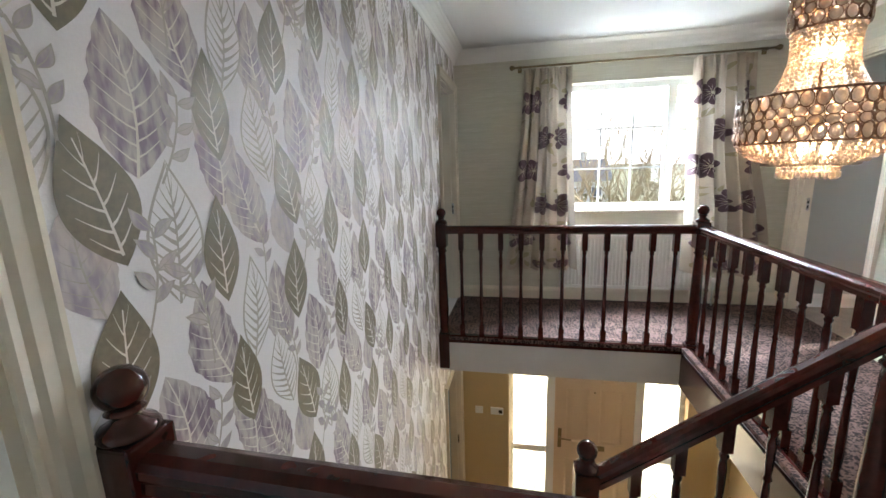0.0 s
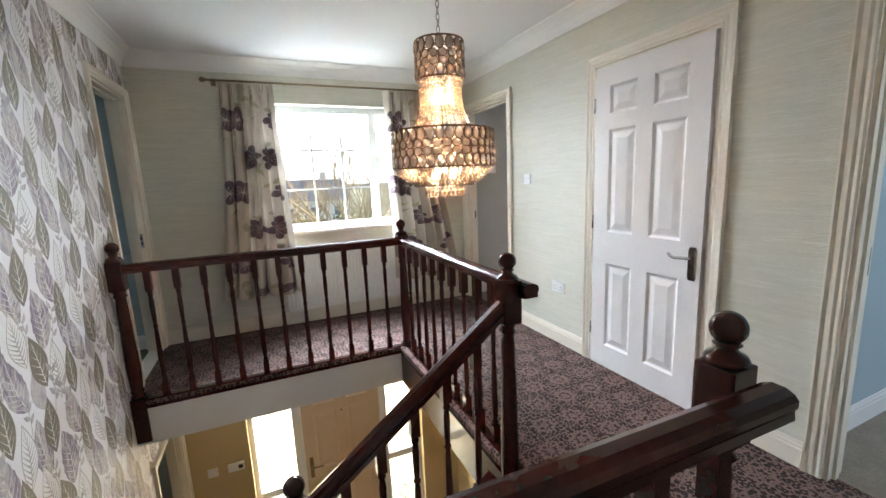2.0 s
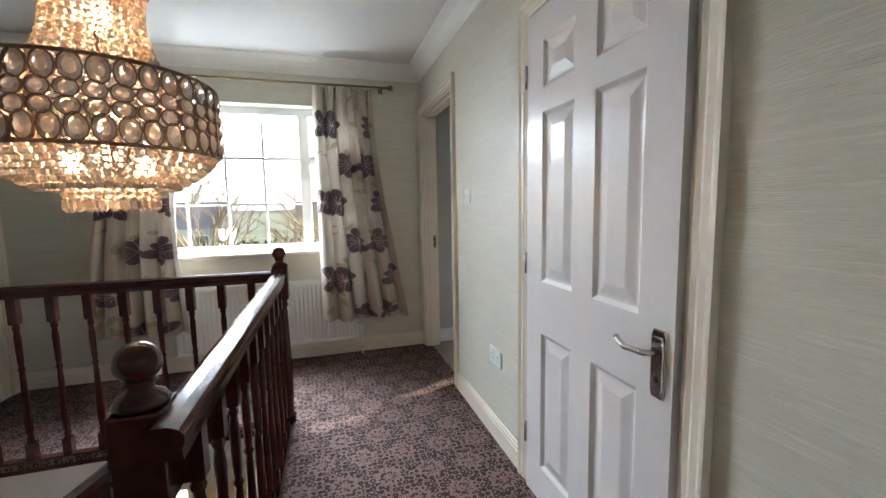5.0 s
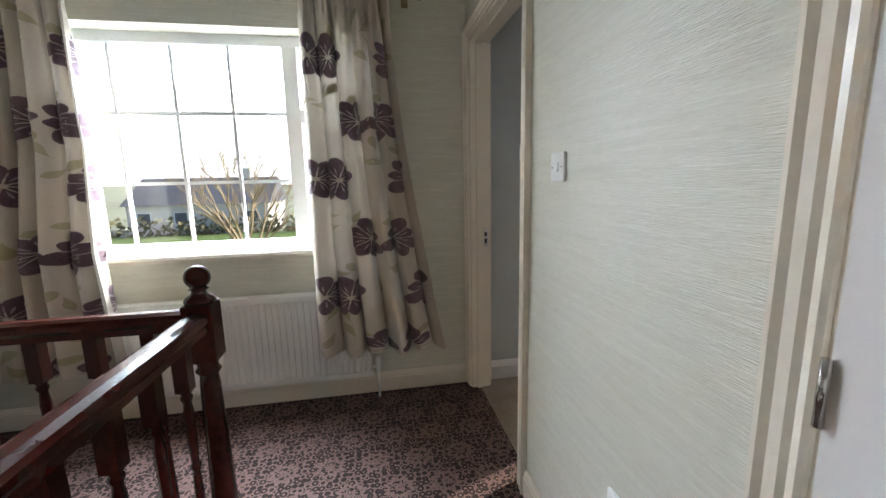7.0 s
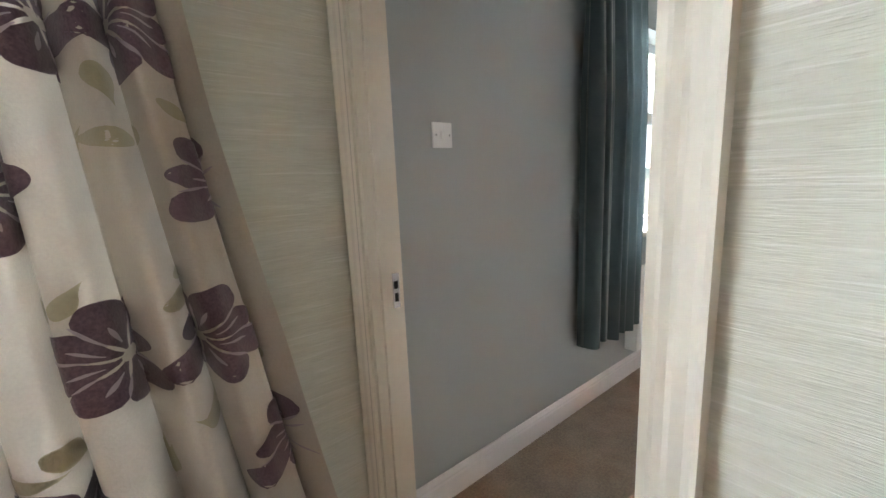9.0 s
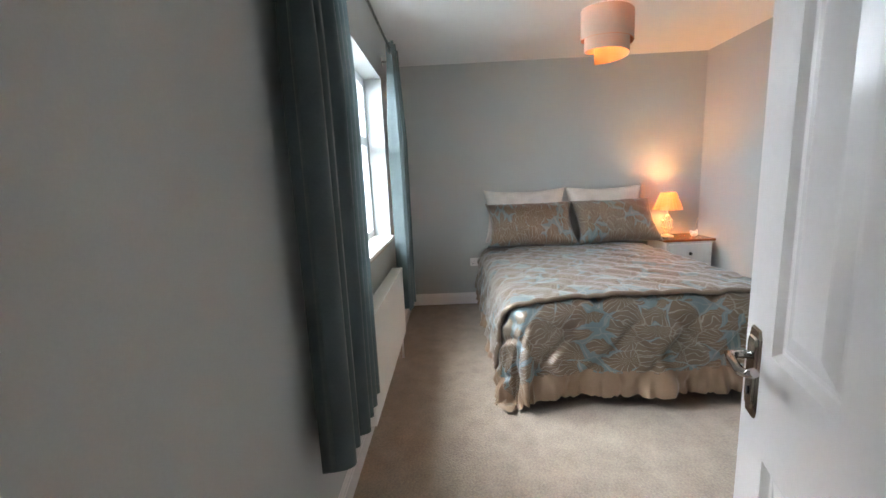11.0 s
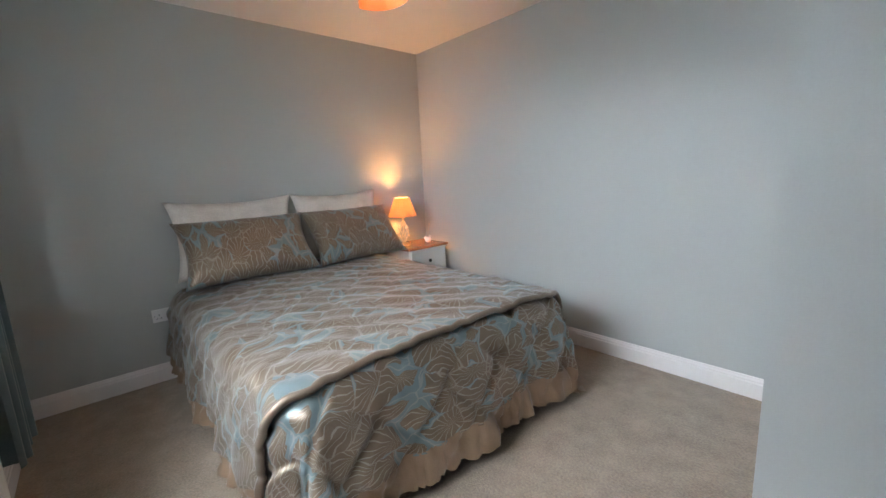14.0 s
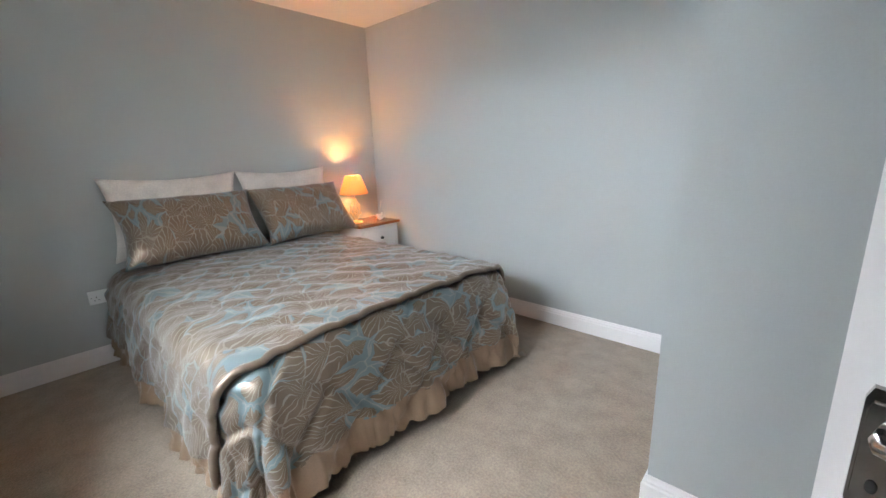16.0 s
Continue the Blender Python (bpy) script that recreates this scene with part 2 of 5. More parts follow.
B = bmesh.new


def wall_with_holes(name, lo, hi, holes, material, label, across):
    """A wall block from lo to hi; holes are (a0, a1, z0, z1) along the wall's run, which is x or y."""
    run = 0 if across == "y" else 1
    As = sorted({lo[run], hi[run], *[h[i] for h in holes for i in (0, 1)]})
    Zs = sorted({lo[2], hi[2], *[h[i] for h in holes for i in (2, 3)]})
    As = [a for a in As if lo[run] <= a <= hi[run]]
    Zs = [z for z in Zs if lo[2] <= z <= hi[2]]

    def solid(i, j):
        if not (0 <= i < len(As) - 1 and 0 <= j < len(Zs) - 1):
            return False
        a, z = (As[i] + As[i + 1]) / 2, (Zs[j] + Zs[j + 1]) / 2
        return not any(h[0] < a < h[1] and h[2] < z < h[3] for h in holes)

    bm = B()
    t0, t1 = lo[1 - run], hi[1 - run]

    def P(a, t, z):
        return bm.verts.new((a, t, z) if run == 0 else (t, a, z))

    for i in range(len(As) - 1):
        for j in range(len(Zs) - 1):
            if not solid(i, j):
                continue
            a0, a1, z0, z1 = As[i], As[i + 1], Zs[j], Zs[j + 1]
            for t in (t0, t1):
                bm.faces.new([P(a0, t, z0), P(a1, t, z0), P(a1, t, z1), P(a0, t, z1)])
            for di, a in ((-1, a0), (1, a1)):
                if not solid(i + di, j):
                    bm.faces.new([P(a, t0, z0), P(a, t1, z0), P(a, t1, z1), P(a, t0, z1)])
            for dj, z in ((-1, z0), (1, z1)):
                if not solid(i, j + dj):
                    bm.faces.new([P(a0, t0, z), P(a1, t0, z), P(a1, t1, z), P(a0, t1, z)])
    bmesh.ops.remove_doubles(bm, verts=bm.verts[:], dist=1e-5)
    return solo(name, bm, material, label, "wall", "structure")


# ---- plan ----
XL, XR, YN, YS = -0.665, 2.307, 4.07, -1.25     # landing
TW = 0.11                                       # inner wall thickness
ZC, ZH, ZHF = 2.42, -0.30, -2.65                # ceiling, hall ceiling, hall floor
BX, BS = 6.50, 1.08                             # bedroom east and south walls
WY0, WY1 = YN + 0.004, YN + 0.30                # outer wall
WIN = (0.22, 1.74, 0.90, 2.07)                  # landing window
BWIN = (3.75, 5.42, 0.90, 2.05)                 # bedroom window
D1 = (1.318, 2.118, 0.0, 2.0)                   # closet door
D2 = (3.165, 4.0, 0.0, 2.03)                  # bedroom door
D3 = (-0.10, 0.78, 0.0, 2.03)                   # corner room door
D4 = (3.30, 4.00, 0.0, 2.06)                    # door on the papered wall, far end
D5 = (-0.45, 0.365, 0.0, 2.06)                   # door on the papered wall, near end
DH = (3.22, 3.98, ZHF, -0.63)                   # hall side door below
FD = (-0.14, 1.66, ZHF, -0.55)                  # front door set
NY = 3.00                                       # landing edge over the hall
SX = 1.14                                       # stairwell edge
SY0, SY1 = 0.47, 1.39                           # top of the stairs

wall_with_holes("wall_east", (XR, YS, 0), (XR + TW / 2, YN, ZC), [D1, D2, D3], GRASSCLOTH, "pale green woven grasscloth wall with three doorways", "x")
wall_with_holes("wall_east_bedroom_side", (XR + TW / 2 + 0.001, BS, 0), (XR + TW, YN, ZC), [D1, D2], BLUEGREY, "blue-grey painted back of the bedroom wall", "x")
wall_with_holes("wall_north", (XL - TW, WY0 - 0.004, ZH), (XR + TW / 2, WY1, ZC + 0.25), [WIN], GRASSCLOTH, "pale green woven wall around the landing window", "y")
wall_with_holes("wall_north_bedroom", (XR + TW / 2 + 0.001, WY0 - 0.004, ZH), (BX + 0.2, WY1, ZC + 0.25), [BWIN], BLUEGREY, "blue-grey painted wall around the bedroom window", "y")
wall_with_holes("wall_north_hall", (XL - TW, WY0 - 0.004, ZHF), (3.2, WY1, ZH), [FD], HALLTAN, "ochre painted hall wall around the front door", "y")
wall_with_holes("wall_west", (XL - TW, YS, ZHF), (XL, YN, ZC), [D4, D5, DH], PAPER, "lilac-white leaf-patterned wallpaper running down the stairwell", "x")
wall_with_holes("wall_south", (XL - TW, YS - 0.1, 0), (XR, YS, ZC), [], GRASSCLOTH, "pale green woven wall at the end of the landing", "y")
wall_with_holes("wall_bedroom_east", (BX, BS - 0.1, 0), (BX + 0.2, YN, ZC), [], BLUEGREY, "grey-green painted wall behind the bed", "x")
wall_with_holes("wall_bedroom_south", (3.525, BS - 0.1, 0), (BX, BS, ZC), [], BLUEGREY, "blue-grey painted bedroom side wall", "y")
wall_with_holes("wall_closet_north", (XR + TW + 0.001, 2.20, 0), (3.525, 2.30, ZC), [], BLUEGREY, "blue-grey painted closet wall jutting into the bedroom", "y")
wall_with_holes("wall_closet_east", (3.43, BS, 0), (3.525, 2.199, ZC), [], BLUEGREY, "blue-grey painted side of the closet", "x")
wall_with_holes("wall_corner_room_north", (XR + TW / 2 + 0.001, 0.90, 0), (4.1, 0.975, ZC), [], AQUA, "soft blue painted wall of the corner room", "y")
wall_with_holes("wall_corner_room_east", (4.0, -2.0, 0), (4.1, 0.90, ZC), [], AQUA, "soft blue painted end wall of the corner room", "x")
wall_with_holes("wall_corner_room_south", (XR + TW / 2, -2.1, 0), (4.1, -2.0, ZC), [(2.6, 3.8, 0.9, 2.05)], AQUA, "soft blue painted wall with a window opening", "y")
wall_with_holes("wall_corner_room_west", (XR + TW / 2 + 0.001, -2.0, 0), (XR + TW, 0.90, ZC), [D3], AQUA, "soft blue painted wall with the doorway", "x")
wall_with_holes("wall_side_room_west", (-3.1, -1.3, 0), (-3.0, YN, ZC), [(0.7, 2.1, 0.9, 2.05)], AQUA, "blue painted wall of the side room", "x")
wall_with_holes("wall_side_room_partition", (-3.0, 2.6, 0), (XL - TW, 2.7, ZC), [], AQUA, "blue painted partition of the side rooms", "y")
wall_with_holes("wall_side_room_south", (-3.0, -1.4, 0), (XL - TW, -1.3, ZC), [], AQUA, "blue painted end wall of the side room", "y")
wall_with_holes("wall_side_room_north", (-3.0, WY0, ZHF), (XL - TW, WY1, ZC + 0.25), [(-2.4, -1.4, 0.9, 2.05)], AQUA, "blue painted outer wall of the side room", "y")
wall_with_holes("wall_hall_south", (XL - TW, -1.3, ZHF), (3.2, -1.2, -0.3), [], HALLTAN, "ochre hall wall below the stairs", "y")
wall_with_holes("wall_hall_east", (2.1, -1.2, ZHF), (2.2, YN, ZH), [], HALLTAN, "ochre painted hall side wall", "x")
wall_with_holes("wall_hall_side_room", (-2.2, 2.4, ZHF), (-2.1, YN, ZH), [], HALLTAN, "ochre wall of the room beside the hall", "x")
wall_with_holes("wall_hall_side_room_south", (-2.1, 2.4, ZHF), (XL - TW, 2.5, ZH), [], HALLTAN, "ochre partition of the room beside the hall", "y")


def slab(name, rects, z0, z1, material, label, category="floor"):
    bm = B()
    for x0, x1, y0, y1 in rects:
        box(bm, x0, x1, y0, y1, z0, z1)
    return solo(name, bm, material, label, category, "structure")


slab("floor_landing", [(XL, SX, NY, YN), (SX, XR + 0.05, SY1, YN), (SX + 0.02, XR + 0.05, SY0, SY1), (XL, XR + 0.05, YS, SY0)], -0.03, 0.0, CARPET, "dark plum carpet with a pink-grey medallion pattern")
slab("floor_landing_slab", [(XL, SX, NY + 0.02, YN), (SX + 0.02, XR + 0.05, SY0, YN), (XL, XR + 0.05, YS, SY0 - 0.02)], ZH + 0.004, -0.031, CEILING, "white underside of the landing above the hall")
slab("floor_bedroom", [(XR + 0.051, BX, BS, YN)], -0.03, -0.002, BEIGE, "beige cut-pile bedroom carpet")
slab("floor_corner_room", [(XR + 0.051, 4.0, -2.0, 0.90)], -0.03, -0.002, BEIGE, "beige carpet of the corner room")
slab("floor_side_rooms", [(-3.0, XL - 0.001, -1.3, YN)], -0.03, -0.002, GREYCARPET, "dark grey-green carpet of the side rooms")
slab("floor_hall", [(-2.1, 3.2, -1.2, YN)], ZHF - 0.1, ZHF, HALLFLOOR, "pale wooden hall floor")
slab("ceiling", [(-3.1, BX + 0.2, -2.1, WY0 - 0.005)], ZC, ZC + 0.15, CEILING, "plain white painted ceiling", "ceiling")

# landing edges
bm = B(); box(bm, XL, SX + 0.02, NY, NY + 0.018, ZH, -0.055)
solo("trim_landing_edge", bm, GRAPHITE, "white painted board along the landing edge", "trim", "structure")
bm = B(); box(bm, SX, SX + 0.018, SY1, NY, ZH, -0.055)
solo("trim_stairwell_edge", bm, MAHOGANY, "dark varnished board along the stairwell", "trim", "structure")
bm = B(); box(bm, XL, SX, SY0 - 0.018, SY0, ZH, -0.055)
solo("trim_near_edge", bm, GRAPHITE, "white painted board along the near landing edge", "trim", "structure")


def run_trim(name, paths, section, material, label):
    bm = B()
    for p in paths:
        sweep(bm, section, p)
    return solo(name, bm, material, label, "trim", "structure")


COVE = [(0, -0.115), (0.006, -0.115), (0.012, -0.10), (0.016, -0.085), (0.030, -0.060), (0.055, -0.032), (0.085, -0.016), (0.098, -0.012), (0.106, -0.004), (0.106, 0), (0, 0)]
run_trim("trim_coving", [[(XL, YS, ZC), (XL, YN, ZC), (XR, YN, ZC), (XR, YS, ZC), (XL, YS, ZC)]], COVE, PLASTER, "white moulded plaster coving round the landing ceiling")
SKIRT = [(0, 0), (0.016, 0), (0.016, 0.085), (0.012, 0.092), (0.012, 0.100), (0.007, 0.108), (0.004, 0.118), (0, 0.12)]
AR = 0.07
run_trim("baseboard_landing", [
    [(XL, D4[1] + AR - 0.01, 0), (XL, YN, 0), (XR, YN, 0)],
    [(XR, D2[0] - AR, 0), (XR, D1[1] + AR, 0)], [(XR, D1[0] - AR, 0), (XR, D3[1] + AR, 0)]], SKIRT, GLOSS, "cream-white moulded skirting board on the landing")
run_trim("baseboard_bedroom", [
    [(XR + TW, YN, 0), (BX, YN, 0), (BX, BS, 0), (3.525, BS, 0), (3.525, 2.30, 0), (XR + TW, 2.30, 0), (XR + TW, D2[0] - AR, 0)]], SKIRT, DOORWHITE, "white moulded skirting board round the bedroom")
run_trim("baseboard_corner_room", [[(XR + TW, 0.9, 0), (4.0, 0.9, 0), (4.0, -2.0, 0)]], SKIRT, DOORWHITE, "white skirting board of the corner room")
run_trim("baseboard_side_room", [[(-3.0, 2.7, 0), (-3.0, YN, 0), (XL - TW, YN, 0)]], SKIRT, DOORWHITE, "white skirting board of the side room")


# ---- door sets ----
ARCH = [(-0.004, 0), (-0.004, 0.012), (0.004, 0.016), (0.016, 0.013), (0.026, 0.018), (0.044, 0.018), (0.056, 0.024), (0.064, 0.024), (0.066, 0)]


def architrave(name, wx, face, d, z0, label, parent=None):
    """A moulded frame round the opening d on the wall plane x = wx, proud towards face."""
    y0, y1, _, z1 = d
    bm = B()
    rings = []
    for cy, cz, sy, sz in ((y0, z0, -1, 0), (y0, z1, -1, 1), (y1, z1, 1, 1), (y1, z0, 1, 0)):
        rings.append([bm.verts.new((wx + face * h, cy + sy * s, cz + sz * s)) for s, h in ARCH])
    for r, q in zip(rings, rings[1:]):
        for i in range(len(ARCH)):
            k = (i + 1) % len(ARCH)
            bm.faces.new((r[i], r[k], q[k], q[i]))
    bm.faces.new(rings[0]); bm.faces.new(rings[-1])
    return bm


def door_set(name, x0, x1, d, z0, label, stop):
    """Lining and both architraves of a doorway through the wall from x0 to x1."""
    e = thing(name, pose(0, 0, 0), label, "door frame", kind="structure")
    part("architrave", architrave("a", x0, -1, d, z0, ""), GLOSS, e)
    part("architrave", architrave("a", x1, 1, d, z0, ""), GLOSS, e)
    bm = B()
    y0, y1, _, z1 = d
    t = 0.022
    box(bm, x0 - 0.002, x1 + 0.002, y0 - 0.002, y0 + t, z0, z1 - t)
    box(bm, x0 - 0.002, x1 + 0.002, y1 - t, y1 + 0.002, z0, z1 - t)
    box(bm, x0 - 0.002, x1 + 0.002, y0 - 0.002, y1 + 0.002, z1 - t, z1 + 0.002)
    part("lining", bm, GLOSS, e)
    bm = B()
    box(bm, stop, stop + 0.03, y0 + t, y0 + t + 0.012, z0, z1 - t)
    box(bm, stop, stop + 0.03, y1 - t - 0.012, y1 - t, z0, z1 - t)
    box(bm, stop, stop + 0.03, y0 + t + 0.012, y1 - t - 0.012, z1 - t - 0.012, z1 - t)
    part("door_stop", bm, GLOSS, e)
    return e


e1 = door_set("door_frame_1", XR, XR + TW, D1, 0, "cream gloss moulded door frame of the closet", XR + 0.06)
e2 = door_set("door_frame_2", XR, XR + TW, D2, 0, "cream gloss moulded frame of the open bedroom doorway", XR + 0.03)
e3 = door_set("door_frame_3", XR, XR + TW, D3, 0, "cream gloss moulded frame of the corner room doorway", XR + 0.03)
e4 = door_set("door_frame_4", XL - TW, XL, D4, 0, "cream gloss moulded door frame in the papered wall", XL - 0.07)
e5 = door_set("door_frame_5", XL - TW, XL, D5, 0, "cream gloss moulded door frame beside the stair rail", XL - 0.07)
e6 = door_set("door_frame_6", XL - TW, XL, DH, ZHF, "cream gloss door frame in the hall below", XL - 0.07)
for e, x, y, zz, s in ((e2, XR + 0.085, D2[1] - 0.0225, 0.94, -1), (e4, XL - 0.03, D4[1] - 0.0225, 0.94, -1), (e6, XL - 0.03, DH[1] - 0.0225, ZHF + 1.0, -1), (e3, XR + 0.085, D3[1] - 0.0225, 0.94, -1)):
    bm = B()
    box(bm, x - 0.012, x + 0.012, y - 0.0015, y + 0.001, zz - 0.055, zz + 0.055, 0.0006)
    sp = part("strike_plate", bm, CHROME, e, "small chrome strike plate")
    bm = B()
    box(bm, x - 0.007, x + 0.006, y - 0.0025, y - 0.001, zz + 0.006, zz + 0.03)
    box(bm, x - 0.006, x + 0.006, y - 0.0025, y - 0.001, zz - 0.035, zz - 0.008)
    part("latch_hole", bm, DARK, sp)


def six_panel_leaf(e, w, h, th=0.038, name="leaf"):
    """A six-panel door leaf, hinged at the origin, running along +x, faces at y = 0 and -th."""
    st, mid = 0.118, 0.11
    pw = (w - 2 * st - mid) / 2
    cols = [(st, st + pw), (st + pw + mid, w - st)]
    rows = [(0.155, 0.73), (0.94, 1.59), (1.68, h - 0.115)]
    xs = sorted({0, w, *[v for c_ in cols for v in c_]})
    zs = sorted({0, h, *[v for r_ in rows for v in r_]})
    bm = B()

    def ispanel(x, z):
        return any(a < x < b for a, b in cols) and any(a < z < b for a, b in rows)

    for face_y, sgn in ((0, 1), (-th, -1)):
        for i in range(len(xs) - 1):
            for j in range(len(zs) - 1):
                a0, a1, z0, z1 = xs[i], xs[i + 1], zs[j], zs[j + 1]
                if not ispanel((a0 + a1) / 2, (z0 + z1) / 2):
                    bm.faces.new([bm.verts.new((x, face_y, z)) for x, z in ((a0, z0), (a1, z0), (a1, z1), (a0, z1))])
                    continue
                steps = [(0, 0), (0.006, -0.004), (0.014, -0.010), (0.020, -0.011), (0.028, -0.010), (0.055, -0.003), (0.060, -0.002)]
                prev = None
                for ins, dep in steps:
                    ring = [bm.verts.new((x, face_y + sgn * dep, z)) for x, z in ((a0 + ins, z0 + ins), (a1 - ins, z0 + ins), (a1 - ins, z1 - ins), (a0 + ins, z1 - ins))]
                    if prev:
                        for k in range(4):
                            bm.faces.new((prev[k], prev[(k + 1) % 4], ring[(k + 1) % 4], ring[k]))
                    prev = ring
                bm.faces.new(prev)
    for q in (((0, 0), (w, 0)), ((w, 0), (w, h)), ((w, h), (0, h)), ((0, h), (0, 0))):
        (xa, za), (xb, zb) = q
        bm.faces.new([bm.verts.new(p) for p in ((xa, 0, za), (xb, 0, zb), (xb, -th, zb), (xa, -th, za))])
    bmesh.ops.remove_doubles(bm, verts=bm.verts[:], dist=1e-5)
    return part(name, bm, DOORWHITE, e)


def lever_set(e, x, z, y, face, turn):
    """A chrome lever on a long shaped plate; turn is the way in x that the lever points."""
    bm = B()
    outline = [(-0.024, -0.075), (-0.018, -0.092), (0.018, -0.092), (0.024, -0.075), (0.024, 0.075), (0.018, 0.092), (-0.018, 0.092), (-0.024, 0.075)]
    for k, (d0, d1) in enumerate(((0.0, 0.005), (0.005, 0.009))):
        f = 1 - 0.2 * k
        a = [bm.verts.new((x + px * f, y + face * d0, z + pz * f)) for px, pz in outline]
        b2 = [bm.verts.new((x + px * f * 0.93, y + face * d1, z + pz * f * 0.97)) for px, pz in outline]
        for i in range(8):
            bm.faces.new((a[i], a[(i + 1) % 8], b2[(i + 1) % 8], b2[i]))
        bm.faces.new(b2)
    plate = part("handle_plate", bm, CHROME, e, "polished chrome handle plate")
    bm = B()
    zz = z + 0.035
    tube(bm, [(x, y + face * 0.006, zz), (x, y + face * 0.03, zz), (x + turn * 0.006, y + face * 0.046, zz), (x + turn * 0.03, y + face * 0.05, zz), (x + turn * 0.07, y + face * 0.048, zz - 0.006), (x + turn * 0.10, y + face * 0.045, zz + 0.004), (x + turn * 0.112, y + face * 0.04, zz + 0.012)], 0.0085)
    part("lever", bm, CHROME, plate, "curved chrome lever")
    bm = B()
    ball(bm, (x, y + face * 0.0105, z - 0.04), 0.006, 1, 0.2, 1.6, 8, 6)
    part("keyhole", bm, DARK, plate)


def hinges(e, zs, x, y):
    for z in zs:
        bm = B()
        turned(bm, [(0.006, z - 0.045), (0.006, z + 0.045)], 8, x, y)
        part("hinge", bm, CHROME, e, "steel butt hinge")


W1 = D1[1] - D1[0] - 0.05
door = thing("closet_door", pose(XR + 0.012, D1[1] - 0.025, 0.006, 0, 0, -90), "white six-panel closet door, closed, with chrome lever", "door")
six_panel_leaf(door, W1, D1[3] - 0.032)
lever_set(door, W1 - 0.044, 0.826, -0.038, -1, -1)
hinges(door, (0.25, 1.0, 1.75), -0.002, -0.042)
W2 = D2[1] - D2[0] - 0.075
door = thing("bedroom_door", pose(XR + TW + 0.03, D2[0] + 0.052, 0.006, 0, 0, -18), "white six-panel bedroom door standing open, chrome lever", "door")
six_panel_leaf(door, W2, D2[3] - 0.032, 0.044)
lever_set(door, W2 - 0.052, 0.88, 0.0, 1, -1)
lever_set(door, W2 - 0.052, 0.88, -0.044, -1, -1)
hinges(door, (0.25, 1.0, 1.75), -0.004, 0.004)


# ---- stair rails ----
def newel(e, z0, z1, half=False):
    s = 0.043
    bm = B()
    box(bm, -s, s, -s, s, z0, z0 + 0.30, 0.004)
    top0 = z1 - 0.30
    box(bm, -s, s, -s, s, top0, z1 - 0.115, 0.006)
    mid = [(0.036, z0 + 0.30), (0.042, z0 + 0.315), (0.030, z0 + 0.33), (0.040, z0 + 0.345), (0.033, z0 + 0.36), (0.036, z0 + 0.40), (0.040, (z0 + top0) / 2), (0.030, top0 - 0.08), (0.027, top0 - 0.05), (0.038, top0 - 0.035), (0.029, top0 - 0.02), (0.037, top0)]
    turned(bm, mid, 14)
    turned(bm, [(0.042, z1 - 0.115), (0.046, z1 - 0.108), (0.040, z1 - 0.097), (0.024, z1 - 0.088), (0.020, z1 - 0.078), (0.029, z1 - 0.072), (0.020, z1 - 0.064)], 16)
    ball(bm, (0, 0, z1 - 0.036), 0.0375, seg=18, rings=12)
    return part("newel_post", bm, MAHOGANY, e)


def spindle_mesh(h, r=0.019):
    bm = B()
    box(bm, -r, r, -r, r, 0, 0.09)
    box(bm, -r, r, -r, r, h - 0.13, h)
    turned(bm, [(r, 0.09), (0.012, 0.10), (0.017, 0.112), (0.011, 0.125), (0.015, 0.14), (0.017, 0.20), (0.012, h * 0.52), (0.010, h * 0.55), (0.016, h * 0.565), (0.010, h * 0.58), (0.013, h * 0.62), (0.015, h - 0.20), (0.011, h - 0.165), (0.017, h - 0.15), (0.012, h - 0.14), (r, h - 0.13)], 8)
    return mesh_of("spindle", bm, MAHOGANY)


RAIL = [(-0.033, -0.03), (0.033, -0.03), (0.031, -0.012), (0.036, -0.002), (0.036, 0.012), (0.028, 0.022), (0.012, 0.029), (-0.012, 0.029), (-0.028, 0.022), (-0.036, 0.012), (-0.036, -0.002), (-0.031, -0.012)]
SP = spindle_mesh(0.835)


def balustrade(label, a, b, posts, ext=0.0, spindles=True, skip=0.0):
    """A level run of rail from a to b (x, y) with base rail and spindles."""
    e = thing("balustrade", pose(a[0], a[1], 0), label, "balustrade", "stair balustrades")
    va, vb = Vector((0, 0, 0.87)), Vector((b[0] - a[0], b[1] - a[1], 0.87))
    d = (vb - va).normalized()
    bm = B(); sweep(bm, RAIL, [va, vb + d * ext])
    part("handrail", bm, MAHOGANY, e, "glossy dark mahogany handrail")
    bm = B(); sweep(bm, [(-0.028, -0.055), (0.028, -0.055), (0.028, 0.0), (0.02, 0.008), (-0.02, 0.008), (-0.028, 0.0)], [va - Vector((0, 0, 0.87)), vb - Vector((0, 0, 0.87))])
    part("base_rail", bm, MAHOGANY, e)
    L = (vb - va).length
    n = round(L / 0.155)
    for i in range(1, n):
        s = new("spindle", SP)
        s.parent = e
        s.matrix_local = Matrix.Translation(d * (L * i / n) + Vector((0, 0, 0.006)))
    for p in posts:
        q = newel(e, -0.28, 1.035)
        q.matrix_local = Matrix.Translation((p[0] - a[0], p[1] - a[1], 0))
    return e


